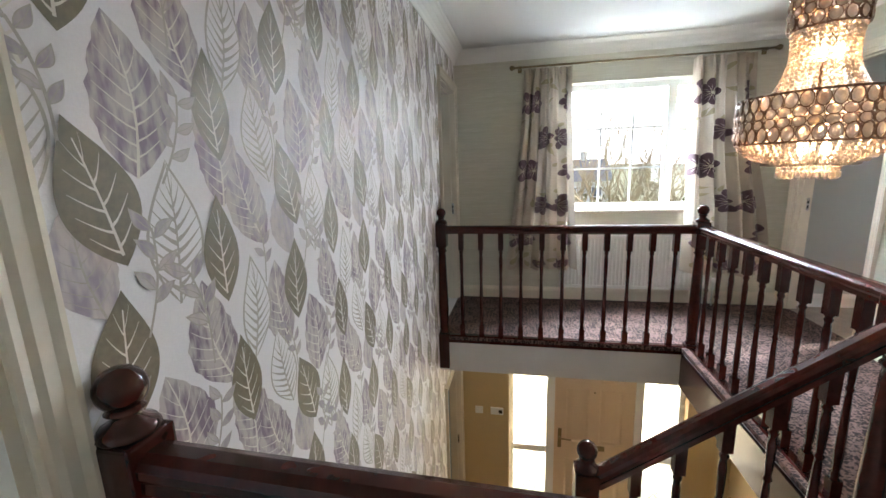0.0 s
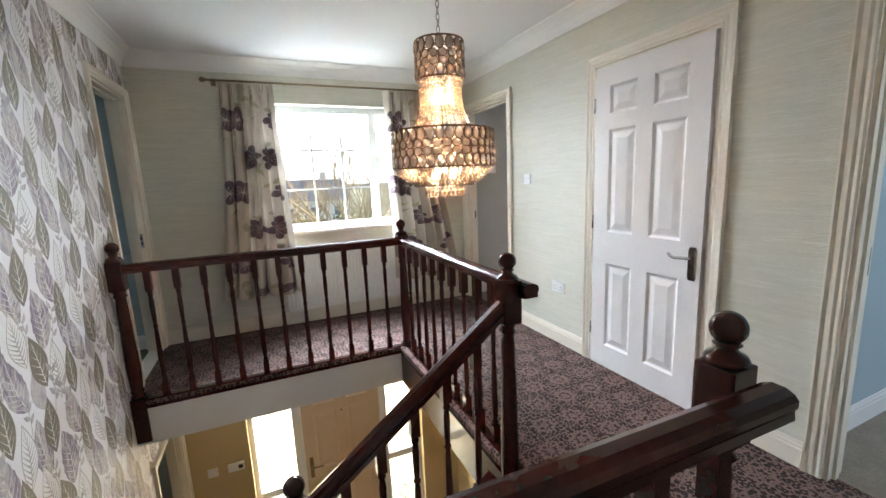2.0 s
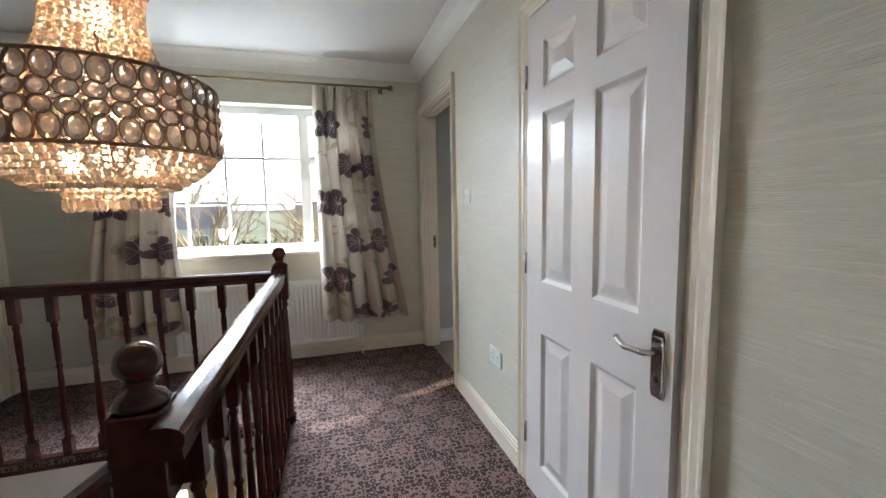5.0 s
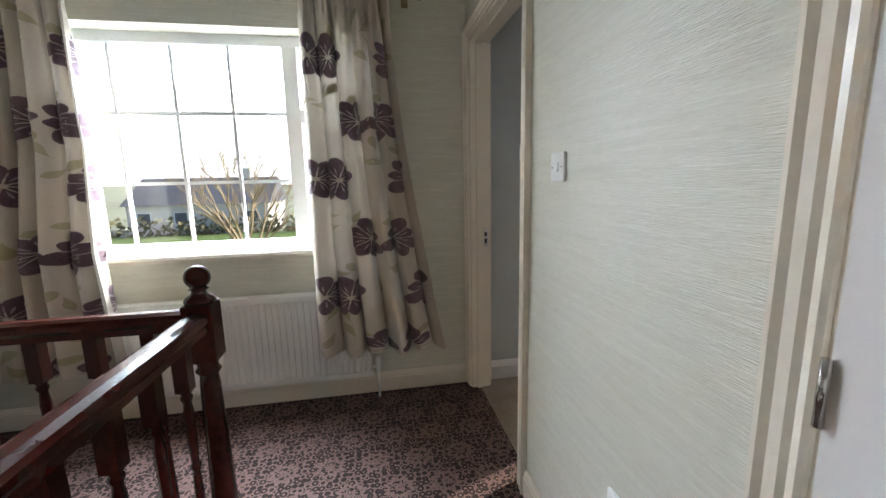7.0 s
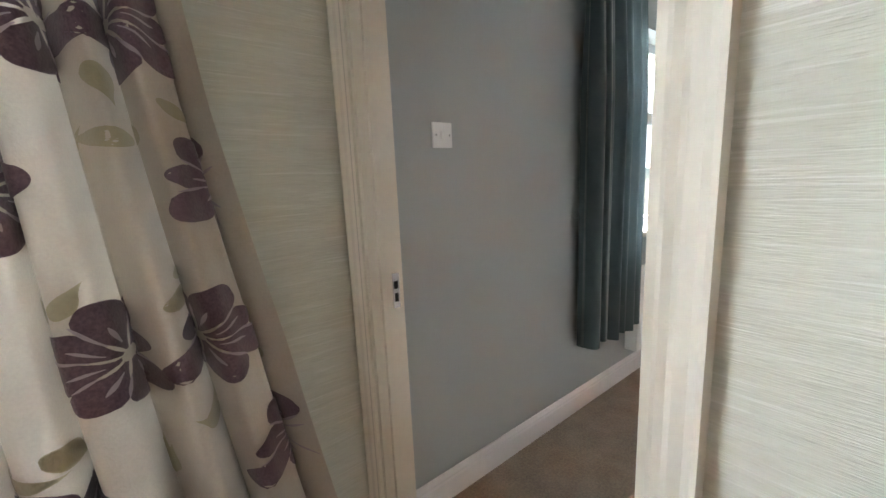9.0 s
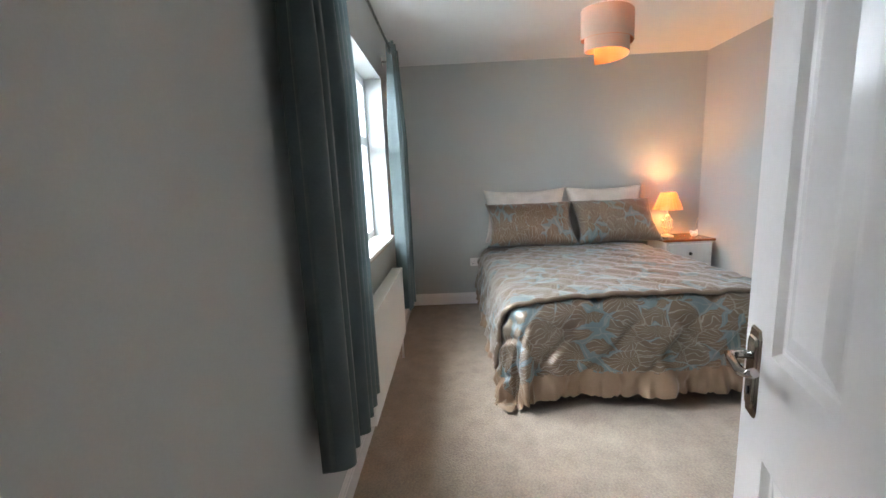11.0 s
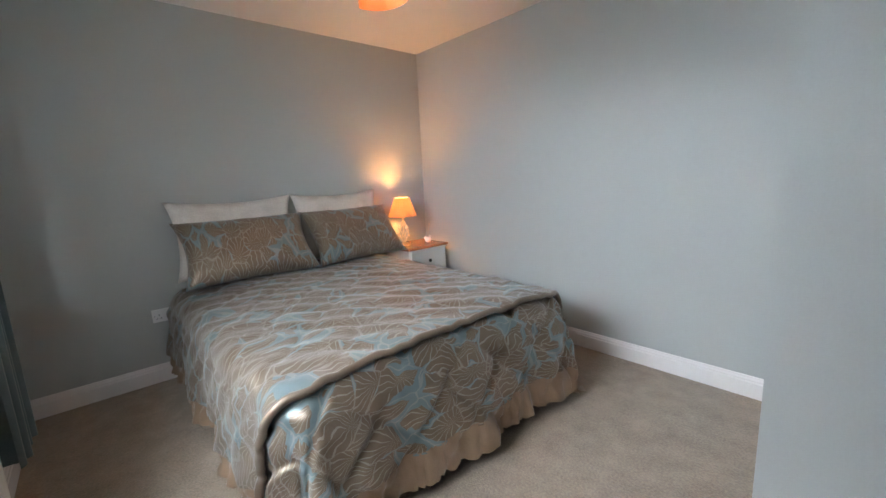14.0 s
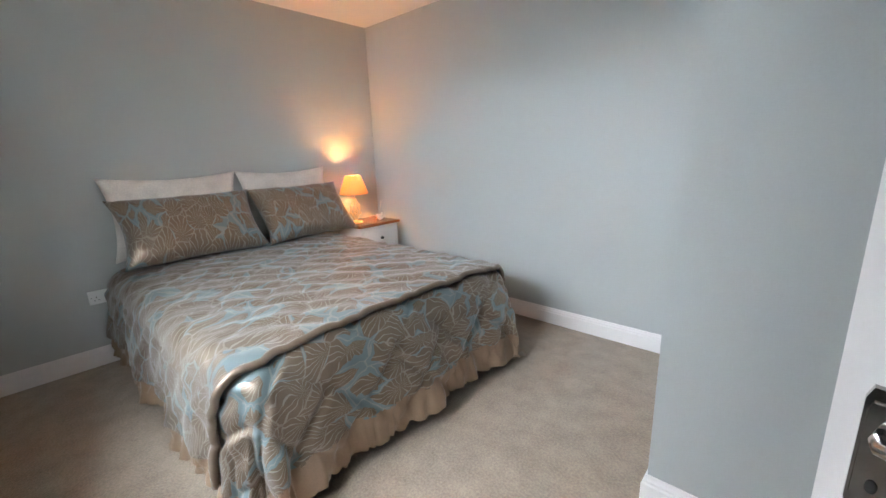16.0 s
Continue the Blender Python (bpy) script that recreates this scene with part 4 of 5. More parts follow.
# ---- radiators, switches, sockets ----
def radiator(x0, x1, z0, z1, label, ribs=True):
    e = thing("radiator", pose(x0, YN, 0), label, "radiator")
    L, yf, yb = x1 - x0, -0.105, -0.035
    bm = B()
    n = int(L / 0.0333)
    prof = []
    for i in range(n):
        x = L * i / n
        w = L / n
        prof += [(x, 0), (x + w * 0.25, 0), (x + w * 0.4, 0.007 if ribs else 0.001), (x + w * 0.85, 0.007 if ribs else 0.001)]
    prof.append((L, 0))
    lo = [bm.verts.new((x, yf + d, z0 + 0.03)) for x, d in prof]
    hi = [bm.verts.new((x, yf + d, z1 - 0.035)) for x, d in prof]
    for i in range(len(prof) - 1):
        bm.faces.new((lo[i], lo[i + 1], hi[i + 1], hi[i]))
    box(bm, 0, L, yf - 0.001, yf + 0.012, z0, z0 + 0.03, 0.004)
    box(bm, 0, L, yf - 0.001, yf + 0.012, z1 - 0.035, z1 - 0.004, 0.004)
    box(bm, 0.004, L - 0.004, yf + 0.014, yb, z0 + 0.01, z1 - 0.03)
    part("panel", bm, ENAMEL, e)
    bm = B()
    box(bm, 0, L, yf - 0.002, yf + 0.004, z1 - 0.012, z1, 0.0015); box(bm, 0, L, yb - 0.004, yb + 0.002, z1 - 0.012, z1, 0.0015)
    k = int(L / 0.012)
    for i in range(k):
        box(bm, L * i / k, L * i / k + 0.004, yf + 0.004, yb - 0.004, z1 - 0.008, z1 - 0.002)
    part("top_grille", bm, ENAMEL, e)
    for x in (-0.002, L + 0.002):
        s = -1 if x < 0 else 1
        bm = B(); box(bm, min(x, x + s * 0.002), max(x, x + s * 0.002), yf, yb, z0, z1, 0.0006); part("side_cover", bm, ENAMEL, e)
    ym = (yf + yb) / 2
    bm = B(); tube(bm, [(L + 0.004, ym, z0 + 0.04), (L + 0.03, ym, z0 + 0.04), (L + 0.035, ym, z0 + 0.02), (L + 0.035, ym, 0.0)], 0.008, 8); part("pipe", bm, ENAMEL, e, "white painted radiator pipe")
    bm = B(); turned(bm, [(0.013, z0 + 0.01), (0.015, z0 + 0.03), (0.012, z0 + 0.05), (0.019, z0 + 0.055), (0.021, z0 + 0.10), (0.016, z0 + 0.115)], 12, L + 0.035, ym); part("valve", bm, PLASTIC, e, "white radiator valve")
    for x in (0.2, L - 0.2):
        bm = B(); box(bm, x - 0.02, x + 0.02, yb, -0.001, z0 + 0.1, z1 - 0.1); part("bracket", bm, ENAMEL, e)
    return e


radiator(0.36, 1.70, 0.15, 0.665, "white ribbed radiator under the landing window")
radiator(4.00, 5.16, 0.22, 0.70, "white flat radiator under the bedroom window", False)


def plate(name, m, kind, label):
    """A wall plate facing local -y."""
    e = thing(name, m, label, "switch" if kind == "switch" else "socket")
    w, h = (0.043, 0.043) if kind == "switch" else (0.073, 0.043)
    bm = B(); box(bm, -w, w, -0.009, 0, -h, h, 0.003); pl = part("faceplate", bm, PLASTIC, e)
    if kind == "switch":
        bm = B(); box(bm, -0.010, 0.010, -0.014, -0.0085, -0.014, 0.014, 0.002); part("rocker", bm, PLASTIC, e)
    else:
        for x in (-0.035, 0.035):
            bm = B(); box(bm, x - 0.008, x + 0.008, -0.0125, -0.0085, 0.018, 0.032, 0.002); part("rocker", bm, PLASTIC, e)
            bm = B()
            for dx, dz, a, b in ((0, 0.004, 0.002, 0.005), (-0.011, -0.018, 0.004, 0.002), (0.011, -0.018, 0.004, 0.002)):
                box(bm, x + dx - a, x + dx + a, -0.0097, -0.0085, dz - b, dz + b)
            part("pin_hole", bm, DARK, e)
    for x in (-w + 0.013, w - 0.013):
        bm = B(); turned(bm, [(0.0028, 0), (0.0028, 0.001)], 8); sc = part("screw", bm, CHROME, e)
        sc.matrix_local = pose(x, -0.0092, 0, 90)
    return e


plate("light_switch", pose(XR, 2.875, 1.305, 0, 0, -90), "switch", "white plastic light switch beside the bedroom doorway")
plate("light_switch", pose(2.675, YN, 1.425), "switch", "white plastic light switch inside the bedroom")
plate("wall_socket", pose(XR, 2.472, 0.455, 0, 0, -90), "socket", "white double socket above the landing skirting")
plate("wall_socket", pose(BX, 3.35, 0.45, 0, 0, -90), "socket", "white double socket beside the bed")


# ---- front door set in the hall ----
# cream paint tinted towards peach to carry the warm hall light
CREAMDOOR = mat("cream_warm_lit_door_paint", (0.72, 0.57, 0.43), 0.35, var=0.03, bump=0.03)
e = thing("door_1", pose(0, 0, 0), "warm cream front door with leaded side lights", "door", kind="structure")
yf = YN + 0.11
FZ = ZHF
bm = B()
for x0, x1 in ((FD[0], FD[0] + 0.05), (0.27, 0.36), (1.19, 1.27), (FD[1] - 0.05, FD[1])):
    box(bm, x0, x1, yf - 0.02, yf + 0.07, FZ, FD[3], 0.004)
for x0, x1 in ((FD[0] + 0.05, 0.27), (0.36, 1.19), (1.27, FD[1] - 0.05)):
    box(bm, x0, x1, yf - 0.02, yf + 0.07, FD[3] - 0.06, FD[3], 0.004)
for x0, x1 in ((FD[0] + 0.05, 0.27), (1.27, FD[1] - 0.05)):
    box(bm, x0, x1, yf - 0.015, yf + 0.065, -1.87, -1.79, 0.004)
    box(bm, x0, x1, yf - 0.015, yf + 0.065, FZ, FZ + 0.08, 0.004)
part("door_frame", bm, UPVC, e, "white plastic frame")
FROST = glass_mat("frosted_side_light_glass", (1.0, 0.93, 0.80), 0.5)
LEAD = mat("grey_lead_strip", (0.30, 0.30, 0.28), 0.5, bump=0.05)
for x0, x1 in ((FD[0] + 0.05, 0.27), (1.27, FD[1] - 0.05)):
    for z0, z1 in ((FZ + 0.08, -1.87), (-1.79, FD[3] - 0.06)):
        bm = B(); box(bm, x0, x1, yf + 0.02, yf + 0.026, z0, z1); p = part("pane", bm, FROST, e, "frosted side light pane"); p.visible_shadow = False
        cx, cz = (x0 + x1) / 2, (z0 + z1) / 2
        bm = B()
        for dz in (-0.30, 0.0, 0.30):
            r = 0.05
            ring = [(cx + r * math.cos(k * math.pi / 4), yf + 0.014, cz + dz + r * 1.25 * math.sin(k * math.pi / 4)) for k in range(9)]
            for p0, p1 in zip(ring, ring[1:]):
                tube(bm, [p0, p1], 0.0035, 4)
        for dz in (-0.15, 0.15):
            for sx in (-1, 1):
                tube(bm, [(cx, yf + 0.014, cz + dz - 0.09), (cx + sx * 0.075, yf + 0.0141, cz + dz)], 0.0035, 4)
                tube(bm, [(cx + sx * 0.075, yf + 0.014, cz + dz), (cx, yf + 0.0141, cz + dz + 0.09)], 0.0035, 4)
        part("lead_strip", bm, LEAD, p)
leafe = six_panel_leaf(e, 0.826, FD[3] - FZ - 0.07, 0.045, "door_leaf")
leafe.data.materials[0] = CREAMDOOR
leafe.matrix_local = pose(0.362, yf + 0.04, FZ + 0.006)
bm = B(); box(bm, 0.40, 0.44, yf - 0.012, yf - 0.005, FZ + 0.86, FZ + 1.10, 0.002); h = part("handle_plate", bm, BRASS, e, "brass handle plate")
bm = B(); tube(bm, [(0.42, yf - 0.01, FZ + 1.0), (0.42, yf - 0.05, FZ + 1.0), (0.45, yf - 0.055, FZ + 1.0), (0.54, yf - 0.055, FZ + 0.995)], 0.009); part("lever", bm, BRASS, h)
bm = B(); box(bm, 0.66, 0.90, yf - 0.016, yf - 0.005, FZ + 0.86, FZ + 0.92, 0.004); part("letter_plate", bm, BRASS, e, "brass letter plate")
bm = B(); ball(bm, (0.775, yf - 0.004, FZ + 1.56), 0.011, 1, 0.5, 1, 8, 6); part("door_viewer", bm, BRASS, e)
plate("hall_switch", pose(-0.47, YN, -1.335), "switch", "white plastic switch on the hall wall")
e = thing("thermostat", pose(-0.27, YN, -1.33), "small white thermostat with a dark display", "thermostat")
bm = B(); box(bm, -0.07, 0.07, -0.025, 0, -0.04, 0.04, 0.005); part("case", bm, PLASTIC, e)
bm = B(); box(bm, 0.02, 0.058, -0.0265, -0.0245, -0.018, 0.02); part("display", bm, DARK, e)


# ---- chandelier ----
CRYSTAL = bpy.data.materials.new("warm_cut_crystal")
CRYSTAL.use_nodes = True
_b = CRYSTAL.node_tree.nodes["Principled BSDF"]
_b.inputs["Base Color"].default_value = (0.98, 0.85, 0.75, 1)
_b.inputs["Roughness"].default_value = 0.06
_b.inputs["Transmission Weight"].default_value = 0.66
_b.inputs["IOR"].default_value = 1.5
GOLDW = mat("bronze_gold_wire", (0.17, 0.11, 0.085), 0.35, metal=0.9, var=0.1, bump=0.0)
BULB = emitter("glowing_candle_bulb", (1.0, 0.66, 0.34), 18)
CX, CY = 1.005, 1.70
ch = thing("chandelier", pose(CX, CY, 1.25) @ Matrix.Scale(0.93, 4), "tiered crystal chandelier with warm glowing bulbs, hanging on a chain", "chandelier")


def beads(name, rows, r, label, flat=1.0):
    """Rows of (radius, height, count, shift) of faceted beads as one mesh."""
    v, f = [], []
    for R, z, n, sft in rows:
        for i in range(n):
            a = 2 * math.pi * (i + sft) / n
            ca, sa = math.cos(a), math.sin(a)
            k = len(v)
            v.append((R * ca, R * sa, z + r))
            for lev in (0.45, -0.45):
                for j in range(6):
                    w = 2 * math.pi * j / 6
                    dx, dy = r * 0.95 * math.cos(w) * flat, r * 0.95 * math.sin(w)
                    v.append((R * ca + dx * ca - dy * sa, R * sa + dx * sa + dy * ca, z + r * lev))
            v.append((R * ca, R * sa, z - r))
            for j in range(6):
                j2 = (j + 1) % 6
                f += [(k, k + 1 + j, k + 1 + j2), (k + 1 + j, k + 7 + j, k + 7 + j2, k + 1 + j2), (k + 13, k + 7 + j2, k + 7 + j)]
    me = bpy.data.meshes.new(name)
    me.from_pydata(v, [], f)
    me.materials.append(CRYSTAL)
    ob = new(name, me)
    ob.parent = ch
    return tagged(ob, label, kind="stuff")


def oval_mesh(w, h):
    """An upright oval crystal in a thin wire rim, facing +x."""
    v, f, mi = [(0.008, 0, 0), (-0.008, 0, 0)], [], []
    seg = 10
    for q, d in ((0.6, 0.006), (1.0, 0.0), (0.6, -0.006)):
        for j in range(seg):
            g = 2 * math.pi * j / seg
            v.append((d, w * q * math.cos(g), h * q * math.sin(g)))
    for j in range(seg):
        j2 = (j + 1) % seg
        a0, b0, c1 = 2, 2 + seg, 2 + 2 * seg
        f += [(0, a0 + j, a0 + j2), (a0 + j, b0 + j, b0 + j2, a0 + j2), (b0 + j, c1 + j, c1 + j2, b0 + j2), (1, c1 + j2, c1 + j)]
        mi += [0] * 4
    k = len(v)
    for q, d in ((1.0, 0.004), (1.15, 0.003), (1.15, -0.003), (1.0, -0.004)):
        for j in range(seg):
            g = 2 * math.pi * j / seg
            v.append((d, w * q * math.cos(g), h * q * math.sin(g)))
    for r_ in range(4):
        for j in range(seg):
            j2 = (j + 1) % seg
            f.append((k + r_ * seg + j, k + r_ * seg + j2, k + (r_ + 1) % 4 * seg + j2, k + (r_ + 1) % 4 * seg + j))
            mi.append(1)
    me = bpy.data.meshes.new("oval_crystal")
    me.from_pydata(v, [], f)
    me.materials.append(CRYSTAL); me.materials.append(GOLDW)
    me.polygons.foreach_set("material_index", mi)
    return me


def ovals(name, R, z, n, w, h, label):
    """A ring of oval crystals, each one its own part."""
    me = oval_mesh(w, h)
    for i in range(n):
        ob = new("oval_crystal", me)
        ob.parent = ch
        ob.matrix_local = pose(R * math.cos(2 * math.pi * i / n), R * math.sin(2 * math.pi * i / n), z, 0, 0, 360 * i / n)


Z0 = 1.25
for z, hh, ww, n in ((0.675, 0.026, 0.018, 16), (0.632, 0.017, 0.017, 17), (0.600, 0.017, 0.017, 17), (0.563, 0.022, 0.018, 16)):
    ovals("oval_crystals", 0.112, z, n, ww, hh, "oval crystals in bronze rims round the crown")
for z, hh, ww, n in ((0.278, 0.026, 0.018, 37), (0.238, 0.017, 0.0185, 36), (0.205, 0.017, 0.0185, 36), (0.166, 0.026, 0.018, 37)):
    ovals("oval_crystals", 0.242, z, n, ww, hh, "oval crystals in bronze rims round the wide tier")
rows = []
for i in range(17):
    q = i / 16
    rows.append((0.098 + 0.012 * math.sin(q * 3.1) * -1 + 0.055 * q ** 2.2, 0.535 - 0.235 * q, 34, 0.5 * (i % 2) * 0.3))
beads("bead_string", rows, 0.0085, "strings of faceted crystal beads forming the neck")
rows = []
for i in range(7):
    q = i / 6
    rows.append((0.226 - 0.088 * q ** 1.5, 0.135 - 0.075 * q, 52, 0))
beads("bead_string", rows, 0.0095, "strings of faceted crystal beads forming the bowl")
beads("bead_string", [(0.088, 0.058, 30, 0), (0.088, 0.042, 30, 0)], 0.0085, "short bead drops under the bowl")
rows = [(0.088, 0.018, 26, 0)]
fr = beads("drop_crystal", rows, 0.0095, "clear drop crystals at the bottom")
fr.data.transform(Matrix.Translation((0, 0, 0.018)) @ Matrix.Diagonal((1, 1, 1.9, 1)) @ Matrix.Translation((0, 0, -0.018)))
for nm, R, z in (("frame_ring", 0.112, 0.705), ("frame_ring", 0.110, 0.540), ("frame_ring", 0.242, 0.306), ("frame_ring", 0.238, 0.138), ("frame_ring", 0.138, 0.058)):
    bm = B()
    pts = [(R * math.cos(k * math.pi / 16), R * math.sin(k * math.pi / 16), z) for k in range(33)]
    for p0, p1 in zip(pts, pts[1:]):
        tube(bm, [p0, p1], 0.0045, 5)
    part(nm, bm, GOLDW, ch, "bronze frame ring")
bm = B(); turned(bm, [(0.006, 0.2), (0.006, 0.71), (0.02, 0.715), (0.008, 0.74)], 8)
for k in range(6):
    a = k * math.pi / 3
    tube(bm, [(0, 0, 0.30), (0.24 * math.cos(a), 0.24 * math.sin(a), 0.301)], 0.003, 4)
    tube(bm, [(0, 0, 0.70), (0.11 * math.cos(a), 0.11 * math.sin(a), 0.701)], 0.003, 4)
part("stem", bm, GOLDW, ch)
bm = B()
zz, k = 0.745, 0
while zz < 1.19:
    for j in range(8):
        a0, a1 = j * math.pi / 4, (j + 1) * math.pi / 4
        p0 = [0.008 * math.cos(a0), 0, zz + 0.016 + 0.016 * math.sin(a0)]; p1 = [0.008 * math.cos(a1), 0.0002, zz + 0.016 + 0.016 * math.sin(a1)]
        if k % 2:
            p0, p1 = [p0[1], p0[0], p0[2]], [p1[1], p1[0], p1[2]]
        tube(bm, [p0, p1], 0.002, 4)
    zz += 0.027; k += 1
part("chain", bm, GOLDW, ch, "bronze hanging chain")
bm = B(); turned(bm, [(0.012, 1.195), (0.03, 1.21), (0.05, 1.23), (0.055, 1.258)], 16); part("ceiling_rose", bm, GOLDW, ch)
for bx, by, bz in ((0.03, -0.03, 0.46), (-0.06, -0.05, 0.115), (0.07, 0.03, 0.115)):
    bm = B(); ball(bm, (bx, by, bz), 0.016, 1, 1, 1.7, 10, 8); part("bulb", bm, BULB, ch, "glowing candle bulb")
lamp("chandelier_glow", "POINT", 3, (1.0, 0.64, 0.34), pose(CX, CY, Z0 + 0.42), radius=0.03)
lamp("chandelier_glow_low", "POINT", 3, (1.0, 0.64, 0.34), pose(CX, CY, Z0 + 0.13), radius=0.03)


# ---- bed ----
def brocade(name):
    m = mat(name, (0.205, 0.15, 0.105), 0.36, metal=0.6, var=0.12, scale=12, fine=240, bump=0.1, coords="UV", sheen=0.2)
    nt, b = nodes_of(m)
    L = nt.links
    uv = nt.nodes.new("ShaderNodeTexCoord")
    ns = nt.nodes.new("ShaderNodeTexNoise")
    ns.inputs["Scale"].default_value = 7
    L.new(uv.outputs["UV"], ns.inputs["Vector"])
    ad = nt.nodes.new("ShaderNodeVectorMath"); ad.operation = "MULTIPLY_ADD"
    L.new(ns.outputs["Color"], ad.inputs[0])
    ad.inputs[1].default_value = (0.10, 0.10, 0)
    L.new(uv.outputs["UV"], ad.inputs[2])
    big = nt.nodes.new("ShaderNodeTexVoronoi"); big.feature = "DISTANCE_TO_EDGE"; big.inputs["Scale"].default_value = 11
    mp = nt.nodes.new("ShaderNodeMapping"); mp.inputs["Scale"].default_value = (1.0, 0.55, 1.0)
    L.new(ad.outputs[0], mp.inputs[0])
    L.new(mp.outputs[0], big.inputs["Vector"])
    pat = nt.nodes.new("ShaderNodeTexNoise"); pat.inputs["Scale"].default_value = 4.5
    L.new(uv.outputs["UV"], pat.inputs["Vector"])

    def op(k, a, c=0.0):
        n = nt.nodes.new("ShaderNodeMath"); n.operation = k
        for i, v in enumerate((a, c)):
            if isinstance(v, (int, float)):
                n.inputs[i].default_value = v
            else:
                L.new(v, n.inputs[i])
        return n.outputs[0]

    # fan-shaped leaves: veins spread from each cell's heart
    cell = nt.nodes.new("ShaderNodeTexVoronoi"); cell.inputs["Scale"].default_value = 12
    big.inputs["Scale"].default_value = 12
    L.new(mp.outputs[0], cell.inputs["Vector"])
    dv = nt.nodes.new("ShaderNodeVectorMath"); dv.operation = "SUBTRACT"
    L.new(mp.outputs[0], dv.inputs[0]); L.new(cell.outputs["Position"], dv.inputs[1])
    sx = nt.nodes.new("ShaderNodeSeparateXYZ"); L.new(dv.outputs[0], sx.inputs[0])
    ang = op("ARCTAN2", op("ADD", sx.outputs[1], 0.035), sx.outputs[0])
    gap = op("LESS_THAN", big.outputs["Distance"], op("MULTIPLY", op("SUBTRACT", pat.outputs[0], 0.47), 0.95))
    rays = op("GREATER_THAN", op("COSINE", op("MULTIPLY", ang, 17.0)), 0.86)
    rim = op("LESS_THAN", big.outputs["Distance"], 0.022)
    vein = op("MULTIPLY", op("MAXIMUM", op("MULTIPLY", rays, op("SUBTRACT", 1.0, gap)), op("MULTIPLY", rim, 0.7)), 0.6)
    mx = nt.nodes.new("ShaderNodeMix"); mx.data_type = "RGBA"
    L.new(gap, mx.inputs[0])
    m2 = nt.nodes.new("ShaderNodeMix"); m2.data_type = "RGBA"
    L.new(vein, m2.inputs[0])
    m2.inputs[7].default_value = (0.40, 0.37, 0.32, 1)
    L.new(b.inputs["Base Color"].links[0].from_socket, mx.inputs[6])
    mx.inputs[7].default_value = (0.17, 0.225, 0.235, 1)
    L.new(mx.outputs[2], m2.inputs[6])
    L.new(m2.outputs[2], b.inputs["Base Color"])
    rg = op("MULTIPLY_ADD", gap, -0.08)
    rg.node.inputs[2].default_value = 0.40
    L.new(rg, b.inputs["Roughness"])
    return m


BROCADE = brocade("bronze_and_teal_brocade")
SATIN = mat("bronze_satin", (0.30, 0.20, 0.13), 0.28, var=0.1, scale=10, fine=200, bump=0.05)
LINEN = mat("white_textured_pillow_cotton", (0.70, 0.65, 0.60), 0.85, var=0.14, scale=10, fine=130, bump=0.9, sheen=0.2)
BCY, BW, BL, BFX, BH = 2.49, 0.68, 1.84, 4.61, 0.60     # centre line, half width, length, foot, height
BHX = BFX + BL


def cover(lift, quilt, spread=0.0):
    def S(u, v):
        eu, ev = max(0.0, u - BL), max(0.0, abs(v) - BW)
        sg = 1 if v > 0 else -1
        d = math.hypot(eu, ev)
        dx, dy = (eu / d, ev / d) if d > 1e-9 else (0.0, 0.0)
        r = 0.12
        H = BH + lift
        if d < r * math.pi / 2:
            out, down = r * math.sin(d / r), r * (1 - math.cos(d / r))
        else:
            e_ = d - r * math.pi / 2
            out, down = r + 0.10 * e_, r + e_
        lim = H - 0.012
        if down > lim:
            out += (down - lim) * 0.9
            down = lim
        out += lift
        ang = math.atan2(ev, eu) if d > 0 else 0
        run = v if eu > ev else u
        fold = min(1, max(0, d - 0.1) * 2.5)
        out += fold * (0.020 * math.sin(run * 9 + 1.3) + 0.012 * math.sin(run * 23 + 2))
        if eu > 0 and ev > 0:
            out += fold * 0.03 * math.sin(ang * 6)
        x = BHX - (min(u, BL) + out * dx)
        y = BCY + sg * (min(abs(v), BW) + out * dy)
        z = H - down
        q = quilt * min(1, 2.6 * abs(math.sin((u + v) * math.pi / 0.32))) * min(1, 2.6 * abs(math.sin((u - v) * math.pi / 0.32)))
        wr = 0.006 * math.sin(u * 17 + 3 * math.sin(v * 5)) * math.sin(v * 13 + u * 3) + 0.004 * math.sin(u * 41 + v * 29)
        crown = -0.03 * (min(abs(v), BW) / BW) ** 4
        if down < r:
            z += q + wr + crown
        else:
            z += crown * (1 - down / H)
            x -= (q + wr) * dx
            y += (q + wr) * dy * sg
        return (x, y, max(z, 0.006 + 0.004 * math.sin(u * 30 + v * 21) ** 2))
    return S


bed = thing("bed", pose(0, 0, 0), "double bed dressed in a bronze and teal brocade bedspread", "bed")
bm = B(); box(bm, BFX + 0.04, BHX - 0.01, BCY - BW + 0.05, BCY + BW - 0.05, 0.05, 0.33, 0.02); part("bed_base", bm, SATIN, bed, "bronze fabric divan base")
bm = B(); box(bm, BFX + 0.02, BHX - 0.01, BCY - BW + 0.03, BCY + BW - 0.03, 0.335, BH - 0.06, 0.05); part("mattress", bm, LINEN, bed, "white mattress")
for x in (BFX + 0.15, BHX - 0.15):
    for y in (BCY - 0.55, BCY + 0.55):
        bm = B(); turned(bm, [(0.025, 0), (0.03, 0.05)], 10, x, y); part("leg", bm, DARK, bed)
S = cover(0.0, 0.022)
spread = thing("bedspread", pose(0, 0, 0), "quilted bronze and teal brocade bedspread with a satin frill", "bedspread")
part("quilt", cloth_grid(S, lin(0.02, BL + 0.46, 190), lin(-BW - 0.46, BW + 0.46, 210)), BROCADE, spread)


